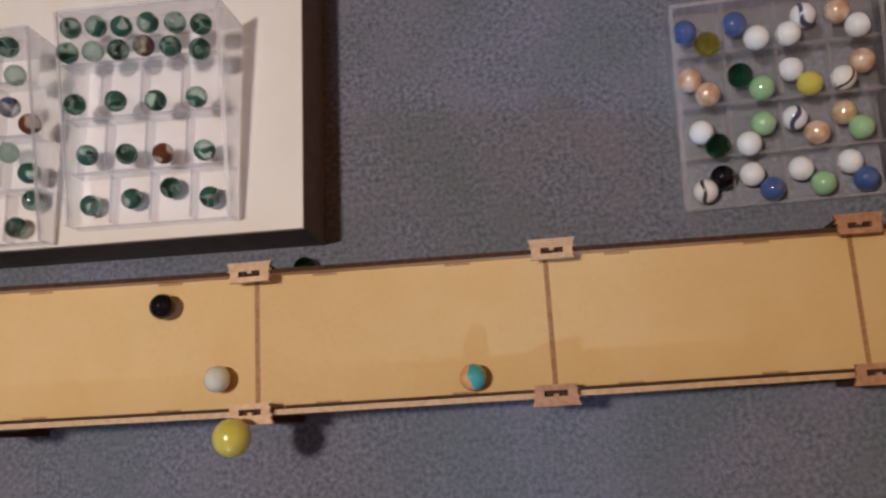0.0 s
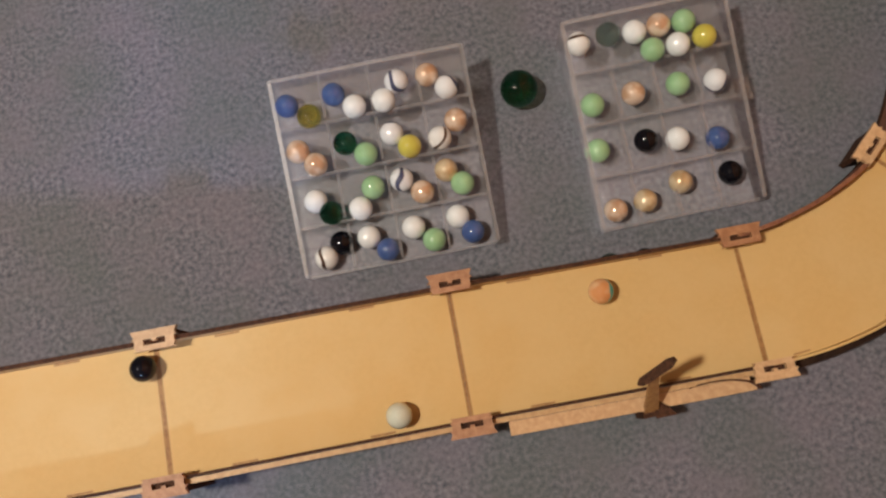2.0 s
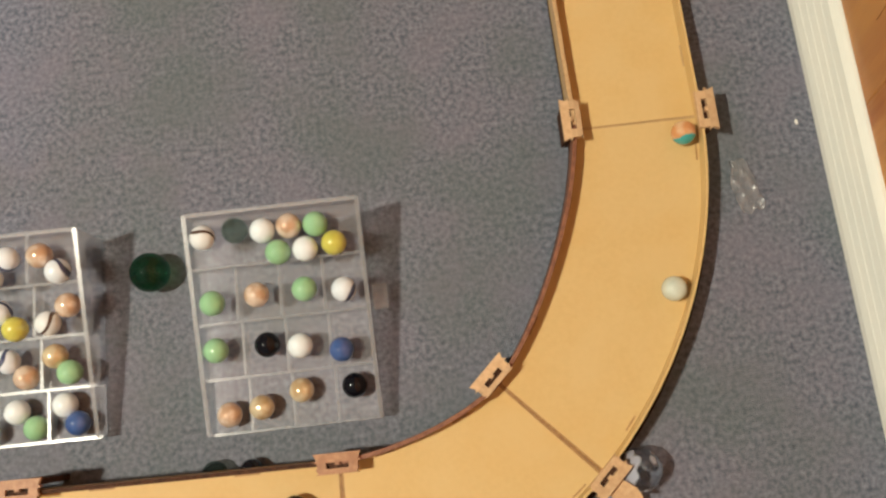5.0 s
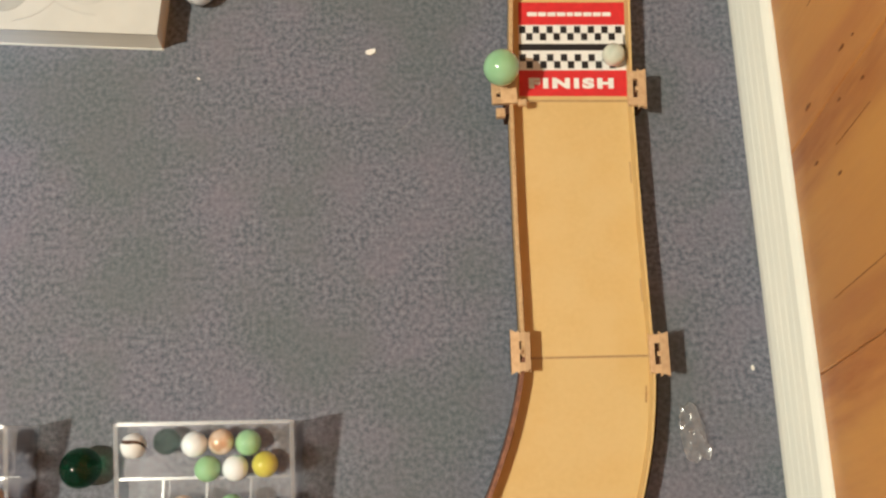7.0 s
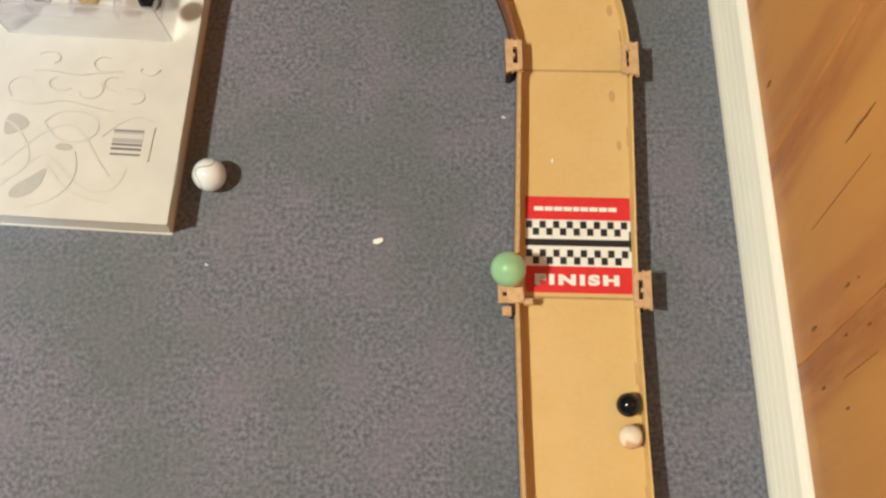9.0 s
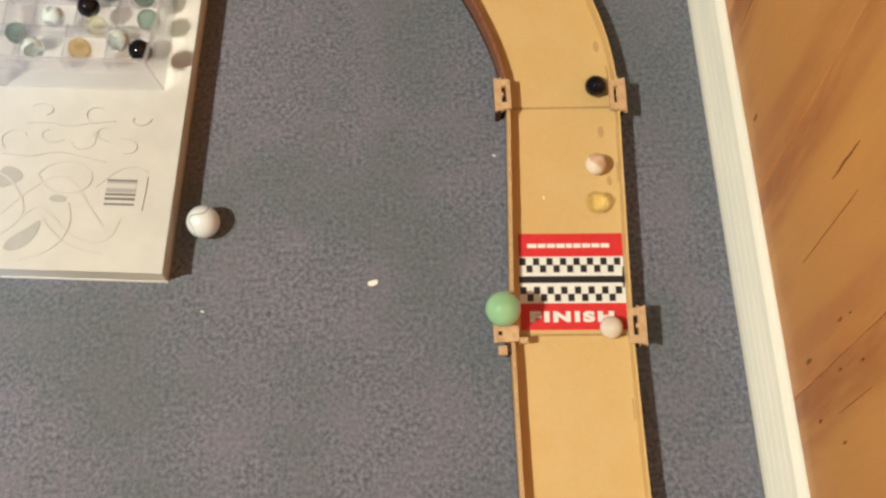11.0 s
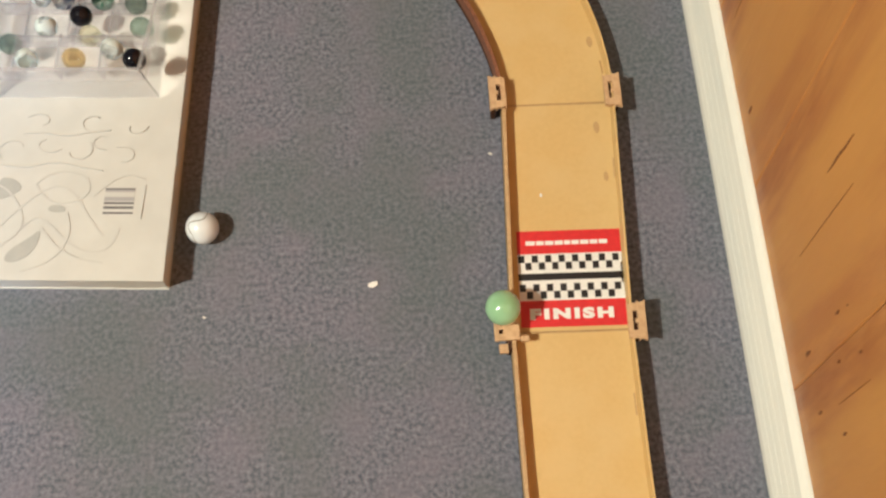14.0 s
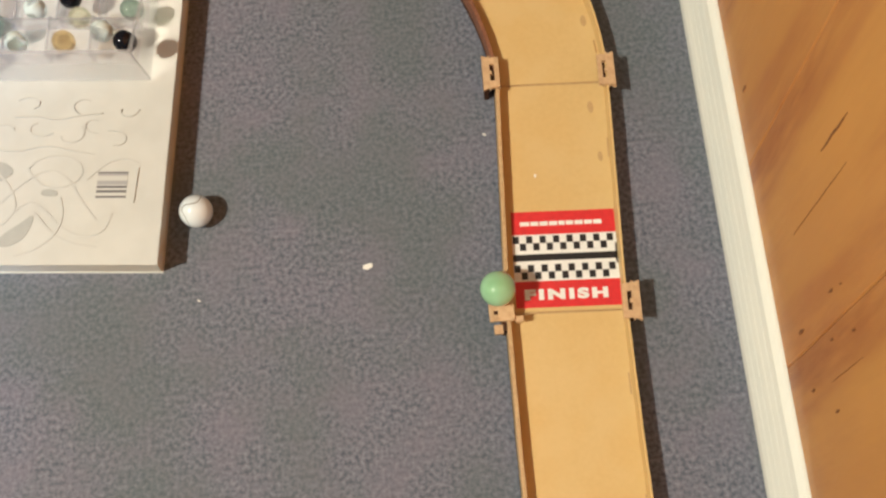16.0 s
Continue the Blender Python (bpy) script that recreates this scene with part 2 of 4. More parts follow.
M_YELLOW = material("yellow_marble", (0.58, 0.53, 0.11), 0.08, second=(0.52, 0.47, 0.08), scale=80, coat=1.0)
M_ORANGE = material("copper_marble", (0.58, 0.365, 0.24), 0.12, metal=0.25, second=(0.78, 0.62, 0.50), scale=110, low=0.42, high=0.58, coat=1.0)
M_TAN = material("gold_marble", (0.57, 0.40, 0.22), 0.14, metal=0.3, second=(0.74, 0.61, 0.42), scale=110, low=0.42, high=0.58, coat=1.0)
M_BLACK = material("black_marble", (0.004, 0.004, 0.007), 0.05, spec=0.35)
M_PATCH = veined_material("white_and_brown_marble", (0.74, 0.76, 0.79), (0.07, 0.04, 0.03), 38.0, 0.035)
M_SILVER = veined_material("white_and_blue_marble", (0.72, 0.76, 0.83), (0.05, 0.06, 0.13), 42.0, 0.05)
M_VEIN = veined_material("white_veined_marble", (0.70, 0.75, 0.79), (0.20, 0.20, 0.18))
M_SWIRL = capped_material("turquoise_and_orange_marble", (0.60, 0.27, 0.11), (0.05, 0.33, 0.32), (0.812, 0.03, 0.583), 0.34)
M_PINK = material("pink_and_white_marble", (0.76, 0.66, 0.55), 0.09, second=(0.60, 0.37, 0.24), scale=60, detail=1.0, low=0.50, high=0.58, coat=1.0)
G_DARK = glass_material("dark_green_glass", (0.03, 0.25, 0.13), clear=0.25)
G_YELLOW = glass_material("yellow_glass", (0.99, 0.98, 0.78))
G_OLIVE = glass_material("olive_yellow_glass", (0.80, 0.72, 0.16))
G_SMOKE = glass_material("smoky_clear_glass", (0.80, 0.84, 0.90), swirl=(0.34, 0.35, 0.42))
G_AMBER = glass_material("amber_glass", (0.88, 0.70, 0.40))
G_GREY = glass_material("grey_green_glass", (0.45, 0.58, 0.52))
G_CAT = glass_material("green_glass_with_vane", (0.50, 0.66, 0.58), swirl=(0.030, 0.085, 0.065))
G_CATB = glass_material("brown_glass_with_vane", (0.55, 0.50, 0.42), swirl=(0.10, 0.030, 0.014))
G_TEAL = glass_material("teal_glass_with_vane", (0.86, 0.94, 0.95), swirl=(0.55, 0.62, 0.62))
G_BLUEV = glass_material("clear_glass_with_blue_vane", (0.86, 0.90, 0.94), swirl=(0.05, 0.07, 0.13))


# ---- mesh helpers ----
def mesh_object(name, bm, mats, parent=None, label="", smooth=False):
    me = bpy.data.meshes.new(name)
    bmesh.ops.recalc_face_normals(bm, faces=bm.faces)
    bm.to_mesh(me)
    bm.free()
    for m in mats if isinstance(mats, (list, tuple)) else [mats]:
        me.materials.append(m)
    if smooth:
        for p in me.polygons:
            p.use_smooth = True
    ob = new(name, me)
    ob.parent = parent
    if label:
        ob["label"] = label
    return ob


def part(name, bm, mats, parent, label="", smooth=False):
    return mesh_object(name, bm, mats, parent, label, smooth)


def thing(name, m, label, category, group="", kind=""):
    ob = new(name)
    ob.empty_display_size = 0.01
    ob.matrix_world = m
    return tagged(ob, label, category, group, kind)


def add_box(bm, x0, x1, y0, y1, z0, z1, bevel=0.0, index=0):
    made = bmesh.ops.create_cube(bm, size=1.0, matrix=Matrix.Translation(((x0 + x1) / 2, (y0 + y1) / 2, (z0 + z1) / 2)) @ Matrix.Diagonal((x1 - x0, y1 - y0, z1 - z0, 1)))
    verts = made["verts"]
    if bevel:
        edges = list({e for v in verts for e in v.link_edges})
        bmesh.ops.bevel(bm, geom=edges, offset=bevel, segments=1, affect="EDGES", profile=0.5)
    return verts


def box_mesh(*dims, bevel=0.0):
    bm = bmesh.new()
    add_box(bm, *dims, bevel=bevel)
    return bm


def prism(bm, outline, z0, z1, index=0):
    """A flat plate with the given outline (counter-clockwise) between two heights."""
    low = [bm.verts.new((x, y, z0)) for x, y in outline]
    top = [bm.verts.new((x, y, z1)) for x, y in outline]
    faces = [bm.faces.new(top), bm.faces.new(low[::-1])]
    for i in range(len(outline)):
        j = (i + 1) % len(outline)
        faces.append(bm.faces.new((low[i], low[j], top[j], top[i])))
    for f in faces:
        f.material_index = index
    return faces


# ---- the setting ----
def build_room():
    x0, x1, y0, y1, h = -2.2, 0.712, -1.6, 2.2, 3.0
    ground = mesh_object("floor", box_mesh(x0 - 0.1, x1 + 0.4, y0 - 0.1, y1 + 0.1, -0.05, 0.0), CARPET)
    tagged(ground, "blue-grey short-pile carpet with paler worn flecks", "carpet", kind="structure")
    # unseen ceiling and walls, added to shut out sky and limit bounced light
    tagged(mesh_object("ceiling", box_mesh(x0 - 0.1, x1 + 0.4, y0 - 0.1, y1 + 0.1, h, h + 0.05), PLASTER), "unseen plain grey ceiling", "ceiling", kind="structure")
    tagged(mesh_object("wall_west", box_mesh(x0 - 0.1, x0, y0, y1, 0.0, h), PLASTER), "unseen plain grey wall", "wall", kind="structure")
    tagged(mesh_object("wall_north", box_mesh(x0 - 0.1, x1 + 0.4, y1, y1 + 0.1, 0.0, h), PLASTER), "unseen plain grey wall", "wall", kind="structure")
    # unseen wall, added with slits that cut the blue light into patches
    bm = bmesh.new()
    gap0, gap1, low, top = -0.385, -0.150, 0.35, 1.75
    for b in ((x0 - 0.1, gap0, 0.0, h), (gap1, x1 + 0.4, 0.0, h), (gap0, gap1, 0.0, low), (gap0, gap1, top, h), (-0.328, -0.250, low, top)):
        add_box(bm, b[0], b[1], y0 - 0.1, y0, b[2], b[3])
    tagged(mesh_object("wall_south", bm, PLASTER), "unseen wall with two tall narrow slits that shape the blue light", "wall", kind="structure")


def build_wood_wall():
    """Boarded wall and its white skirting, turned a little against the track."""
    m = pose(0.7138, 0.30, 0, 0, 0, -0.1)
    wall = mesh_object("wall_east", box_mesh(0.026, 0.10, -2.2, 2.2, 0.0, 3.0), WOOD)
    wall.matrix_world = m
    tagged(wall, "wall of orange-stained upright pine boards", "wall", kind="structure")
    profile = [(0.0, 0.0), (0.0, 0.005)]
    for k in range(1, 6):
        x, z = 0.0012 * k, 0.005 + 0.0062 * k
        profile += [(x, z - 0.0005), (x + 0.0004, z), (x, z + 0.0005)]
    profile += [(0.0075, 0.0385), (0.0090, 0.0402), (0.0110, 0.0405), (0.0110, 0.0)]
    bm = bmesh.new()
    ends = []
    for y in (-2.2, 2.2):
        ends.append([bm.verts.new((x, y, z)) for x, z in profile])
    n = len(profile)
    for i in range(n):
        bm.faces.new((ends[0][i], ends[0][(i + 1) % n], ends[1][(i + 1) % n], ends[1][i]))
    bm.faces.new(ends[0][::-1])
    bm.faces.new(ends[1])
    base = mesh_object("baseboard", bm, WHITE)
    base.matrix_world = m
    tagged(base, "white painted skirting with stepped ridges along the boards", "skirting", kind="structure")
    return wall


LEANING = 0.21  # the boards are fixed at a slant


def build_planks(wall):
    """Slanted boards with rounded edges on the wall; the joints between them are real grooves."""
    random.seed(4)
    slant = math.atan(LEANING)
    wide = 0.1282
    spots = [(0.207, 0.057, 0.0026), (0.0473, 0.070, 0.0026), (0.0518, 0.115, 0.0020), (0.0141, 0.071, 0.0019), (0.0257, 0.130, 0.0014), (0.0299, 0.105, 0.0015), (0.0503, 0.127, 0.0009), (-0.004, 0.095, 0.0017)]
    for _ in range(26):
        y = random.choice((random.uniform(-0.60, -0.05), random.uniform(0.24, 0.75)))
        spots.append((y, random.uniform(0.05, 0.22), random.uniform(0.0008, 0.0024)))
    cracks = [(0.1160, 0.136, 0.170, 0.0014), (0.0970, 0.085, 0.160, 0.0003), (0.0110, 0.095, 0.135, 0.0003), (-0.060, 0.07, 0.14, 0.0004), (0.270, 0.06, 0.15, 0.0004)]
    for k in range(-5, 9):
        bm = bmesh.new()
        add_box(bm, 0.0112, 0.0258, 0.0002, wide * math.cos(slant) - 0.0002, -0.03, 1.2, bevel=0.0008)
        board = part("plank", bm, WOOD, wall)
        board.matrix_local = Matrix.Translation((0, 0.0366 + k * wide, 0)) @ Matrix.Rotation(-slant, 4, "X")
    for y, z, r in spots:
        r *= 0.72
        bm = bmesh.new()
        ring = [(r * (1 + random.uniform(-0.25, 0.25)) * math.cos(q * math.pi / 6) * 0.6, r * (1 + random.uniform(-0.3, 0.3)) * math.sin(q * math.pi / 6) * 1.9) for q in range(12)]
        prism(bm, ring, 0.0, 0.0004)
        knot = part("knot", bm, KNOT, wall)
        knot.matrix_local = Matrix.Translation((0.01115, y + LEANING * z, z)) @ Matrix.Rotation(-slant, 4, "X") @ pose(0, 0, 0, 90, 0, -90)
    for y, z0, z1, w in cracks:
        bm = bmesh.new()
        n = 9
        left, right = [], []
        for q in range(n + 1):
            u = q / n
            c, half = random.uniform(-0.35, 0.35) * w, w * math.sin(math.pi * (0.06 + 0.88 * u)) / 2
            left.append((c - half, (z1 - z0) * u))
            right.append((c + half, (z1 - z0) * u))
        prism(bm, right + left[::-1], 0.0, 0.0003)
        crack = part("grain_crack", bm, KNOT, wall, "dark crack along the grain")
        crack.matrix_local = Matrix.Translation((0.01110, y + LEANING * z0, z0)) @ Matrix.Rotation(-slant, 4, "X") @ pose(0, 0, 0, 90, 0, -90)


# ---- the marble track ----
# joints of the track: x, y, height of the running surface, heading in degrees
JOINTS = [(-0.4355, 0.0495, 0.0755, -2.3), (-0.2670, 0.0425, 0.0645, -2.3), (-0.0985, 0.0360, 0.0535, -2.0), (0.0656, 0.0310, 0.0420, -1.9), (0.2323, 0.0266, 0.0275, -2.2), (0.4031, 0.0205, 0.0155, -1.8), (0.5241, 0.0616, 0.0125, 42.0), (0.6030, 0.2338, 0.0100, 89.0), (0.6046, 0.3958, 0.0090, 87.4), (0.6137, 0.5562, 0.0090, 87.4), (0.5600, 0.7110, 0.0090, 128.0), (0.4380, 0.7990, 0.0090, 170.0)]
HALF, RAIL_T, RAIL_H, STEPS = 0.0345, 0.0024, 0.0105, 24
BULGE = {5: 0.0025, 6: 0.0055, 9: 0.003}  # how much wider the curves are on their inner side


def centre_line(a, b, n=STEPS):
    d, turn = math.hypot(b[0] - a[0], b[1] - a[1]), radians(abs(b[3] - a[3]))
    k = d * (1 + turn * turn / 24)
    ta, tb = [(math.cos(radians(j[3])), math.sin(radians(j[3]))) for j in (a, b)]
    out = []
    for i in range(n + 1):
        u = i / n
        h0, h1, h2, h3 = 2 * u**3 - 3 * u * u + 1, u**3 - 2 * u * u + u, -2 * u**3 + 3 * u * u, u**3 - u * u
        d0, d1, d3 = 6 * u * u - 6 * u, 3 * u * u - 4 * u + 1, 3 * u * u - 2 * u
        x, y = [h0 * a[c] + h1 * k * ta[c] + h2 * b[c] + h3 * k * tb[c] for c in (0, 1)]
        dx, dy = [d0 * a[c] + d1 * k * ta[c] - d0 * b[c] + d3 * k * tb[c] for c in (0, 1)]
        out.append((x, y, a[2] + (b[2] - a[2]) * u, math.atan2(dy, dx)))
    return out


LINE = []
for a, b in zip(JOINTS, JOINTS[1:]):
    LINE += centre_line(a, b)[1 if LINE else 0:]
LINE = np.array(LINE)
ALONG = np.r_[0, np.cumsum(np.hypot(*np.diff(LINE[:, :2], axis=0).T))]
JOINT_S = [float(ALONG[i * STEPS]) for i in range(len(JOINTS))]


def on_track(s, lat=0.0, up=0.0):
    x, y, z, a = [float(np.interp(s, ALONG, LINE[:, c])) for c in range(4)]
    return Vector((x - lat * math.sin(a), y + lat * math.cos(a), z + up)), a


def sweep(bm, s0, s1, lat0, lat1, up0, up1, n, index=0):
    """A strip that follows the track between two stretches of it, from lat0 to lat1 and up0 to up1."""
    rings = []
    for i in range(n + 1):
        s = s0 + (s1 - s0) * i / n
        a, b = (lat0(s), lat1(s)) if callable(lat0) else (lat0, lat1)
        rings.append([bm.verts.new(on_track(s, lat, up)[0]) for lat, up in ((a, up0), (b, up0), (b, up1), (a, up1))])
    faces = [bm.faces.new(rings[0][::-1]), bm.faces.new(rings[-1])]
    for r, q in zip(rings, rings[1:]):
        for i in range(4):
            faces.append(bm.faces.new((r[i], r[(i + 1) % 4], q[(i + 1) % 4], q[i])))
    for f in faces:
        f.material_index = index
    return faces


def build_track():
    for i in range(len(JOINTS) - 1):
        s0, s1 = JOINT_S[i] + 0.0001, JOINT_S[i + 1] - 0.0001
        curved = abs(JOINTS[i + 1][3] - JOINTS[i][3]) > 10
        n = 28 if curved else 2
        label = "curved laser-cut plywood track section with dark bent rails" if curved else "straight laser-cut plywood track section with scorched edges"
        sec = thing("track_section", Matrix(), label, "marble track", "marble track sections")

        def inner(s, i=i, s0=s0, s1=s1):
            return 0.0380 + BULGE.get(i, 0.0) * math.sin(math.pi * min(max((s - s0) / (s1 - s0), 0), 1))

        def right(s):
            return -HALF - 0.0008

        bm = bmesh.new()
        sweep(bm, s0 + (0.0008 if i > 6 else 0.0014), s1 - (0.0008 if i > 5 else 0.0014), lambda s: -HALF - RAIL_T, lambda s: inner(s) + (-0.0001 if curved else RAIL_T), -0.003, 0.0, n)
        part("deck", bm, DECK, sec)
        for e0, e1 in ((s0, s0 + 0.0014), (s1 - 0.0014, s1)):
            bm = bmesh.new()
            late = i + (e1 == s1) > 6
            if late:
                e0, e1 = (e0, e0 + 0.0008) if e0 == s0 else (e1 - 0.0008, e1)
            sweep(bm, e0, e1, lambda s: -HALF - RAIL_T, lambda s: inner(s) + (-0.0001 if curved else RAIL_T), -0.003, -0.0001, 1)
            part("scorched_end", bm, SMUDGE if late else SCORCH, sec, "brown scorched end of the board")
        for side in (1, -1):
            edge = inner if side > 0 else right
            body = KERF if curved and side > 0 else (BURNT_AND_SHADE if i < 5 else DECK) if side < 0 else RAIL
            top = KERF if curved and side > 0 else BURNT_AND_SHADE if (i < 6 and side > 0) or (i < 5 and side < 0) else DECK if side < 0 else RAIL
            made = {}
            for nm, mt, u0, u1 in (("rail", body, -0.003 if curved and side > 0 else 0.0, RAIL_H - 0.0012), ("rail_top", top, RAIL_H - 0.0012, RAIL_H)):
                lo, hi = (edge, lambda s, e=edge: e(s) + RAIL_T) if side > 0 else (lambda s, e=edge: e(s) - 0.0014, edge)
                bm = bmesh.new()
                sweep(bm, s0, s1, lo, hi, u0, u1, n)
                made[nm] = part(nm, bm, mt, made.get("rail", sec))
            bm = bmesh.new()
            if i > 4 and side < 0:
                # the charred kerf strip under the curves stands out a little and also paints in shade
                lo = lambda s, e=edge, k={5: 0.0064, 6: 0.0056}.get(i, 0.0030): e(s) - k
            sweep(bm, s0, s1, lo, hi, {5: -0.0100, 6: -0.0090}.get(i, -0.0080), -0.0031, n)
            part("skirt", bm, CHAR_AND_SHADE if i > 4 and side < 0 else BURNT_AND_SHADE, sec, "dark scorched edge that also deepens the shade under the board")
            if i < 5 and side < 0:
                bm = bmesh.new()
                sweep(bm, s0, s1, -HALF - 0.0056, -HALF - 0.0027, 0.0040, 0.0085, n)
                part("outer_strip", bm, RAIL, sec, "pale outer strip of the rail")
            for f in ((0.14, 0.52, 0.90) if curved and side < 0 else (0.24, 0.70)):
                c = s0 + f * (s1 - s0)
                half, wide, off = (0.0042, 0.0008, 0.0014) if curved and side < 0 else (0.007, 0.0012, 0.0002)
                bm = bmesh.new()
                sweep(bm, c - half, c + half, lambda s, e=edge, k=side, w=wide + off: e(s) - k * w, lambda s, e=edge, k=side, w=off: e(s) - k * w, 0.0, 0.0003, 3)
                part("tab_slot", bm, SMUDGE if i >= 5 and not curved else SCORCH, sec, "scorched slot of a rail tab")


def build_smudges():
    """Small dark smudges and a pale speck on the boards near the finish."""
    for x, y, r, mt in ((0.6375, 0.5366, 0.0030, SMUDGE), (0.6395, 0.500, 0.0024, SMUDGE), (0.594, 0.490, 0.0010, PRINT_WHITE), (0.6410, 0.6031, 0.0030, SMUDGE)):
        bm = bmesh.new()
        bmesh.ops.create_cone(bm, cap_ends=True, segments=12, radius1=r, radius2=r * 0.9, depth=0.0002, matrix=Matrix.Diagonal((0.7, 1.5, 1, 1)))
        ob = mesh_object("smudge", bm, mt)
        ob.matrix_world = pose(x, y, 0.0092)
        tagged(ob, "small smudge on the plywood track board", "smudge", "smudges on the track")


# how far single clips have slipped along and across their joint
SLIPPED = {(9, 1): (0.006, 0.0042), (9, -1): (0.003, -0.0035), (8, -1): (0.0035, 0.0), (7, 1): (0.003, 0.0020), (6, 1): (0.0, 0.0055), (4, 1): (0.002, 0.0025), (3, 1): (0.004, 0.001)}


def build_clip(i, side, length=0.0260, turn=0.0):
    """A flat clip that bridges two rails, with a slot over them and a leg down to the carpet."""
    along, across = SLIPPED.get((i, side), (0.0, 0.0))
    p, a = on_track(JOINT_S[i] + along, side * (HALF + 0.0045 + across), 0.0)
    top = p.z + RAIL_H + 0.0022
    m = Matrix.Translation((p.x, p.y, 0)) @ pose(0, 0, 0, 0, 0, math.degrees(a) + (180 if side < 0 else 0) + turn)
    clip = thing("track_clip", m, "small notched plywood clip joining two track sections", "clip", "track clips")
    board = CLIP_RED if (i, side) in ((4, 1), (5, 1), (3, -1), (4, -1)) else CLIP
    if not (i == 8 and side > 0):
        # the plate: two long bars, two ends, so that the slot goes through
        w = 0.0112
        for nm, o in (("outer_bar", (-length / 2, length / 2, 0.0006, w / 2)), ("inner_bar", (-length / 2 + 0.001, length / 2 - 0.001, -w / 2, -0.0026))):
            bm = bmesh.new()
            x0, x1, y0, y1 = o
            prism(bm, [(x0, y0), (x1, y0), (x1 - 0.0016, (y0 + y1) / 2 - 0.0008), (x1, y1), (x0, y1), (x0 + 0.0016, (y0 + y1) / 2 - 0.0008)], top - 0.003, top)
            part(nm, bm, board, clip)
        for x in (-1, 1):
            x0, x1 = sorted((x * (length / 2 - 0.0018), x * (length / 2 - 0.0068)))
            part("end_bar", box_mesh(x0, x1, -0.0026, 0.0006, top - 0.003, top), board, clip)
        part("tongue", box_mesh(-0.0013, 0.0013, -0.0008, 0.0006, top - 0.003, top - 0.0002), board, clip)
        # dark plate under the slot paints in its shaded depth
        part("slot_wall", box_mesh(-length / 2 + 0.0068, length / 2 - 0.0068, -0.0026, 0.0006, top - 0.0040, top - 0.0031), BURNT_AND_SHADE, clip, "dark plate that paints in the slot's depth")
        part("leg", box_mesh(-0.010, 0.010, 0.0016, 0.0046, 0.0, top - 0.003), BURNT_AND_SHADE, clip, "dark plywood leg")
    if i == 6 and side < 0:
        # a second clip hangs off this one at an angle
        bm = bmesh.new()
        prism(bm, [(-0.004, -0.005), (0.010, -0.0065), (0.017, -0.005), (0.013, -0.001), (0.019, 0.002), (0.012, 0.0055), (-0.002, 0.005)], top - 0.0060, top - 0.0032)
        bm.transform(m.inverted() @ pose(0.5513, 0.0284, 0, 0, 0, -38))
        part("loose_plate", bm, CLIP, clip, "notched plywood plate hanging at an angle")
    if i == 8 and side > 0:
        # the clip beside the finish line is a square plate with a hole, a hooked bar and a small block
        def placed(nm, dims, mt=CLIP):
            bm = box_mesh(*dims, bevel=0.0003)
            bm.transform(m.inverted())
            part(nm, bm, mt, clip)

        for d in ((0.5534, 0.5564, 0.3911, 0.4071), (0.5589, 0.5694, 0.3911, 0.4071), (0.5564, 0.5589, 0.3911, 0.3956), (0.5564, 0.5589, 0.3981, 0.4071)):
            placed("square_plate", (*d, top - 0.003, top))
        # dark plug puts the shade of the hole into colour
        placed("plate_hole", (0.5564, 0.5589, 0.3956, 0.3981, top - 0.0030, top - 0.0022), BURNT_AND_SHADE)
        placed("hook_bar", (0.5696, 0.5749, 0.3896, 0.3936, top - 0.003, top - 0.0004))
        placed("end_block", (0.5559, 0.5616, 0.3836, 0.3896, top - 0.0075, top - 0.0035))
        placed("leg", (0.5614, 0.5644, 0.3851, 0.4071, 0.0, top - 0.0031), BURNT_AND_SHADE)
    return clip


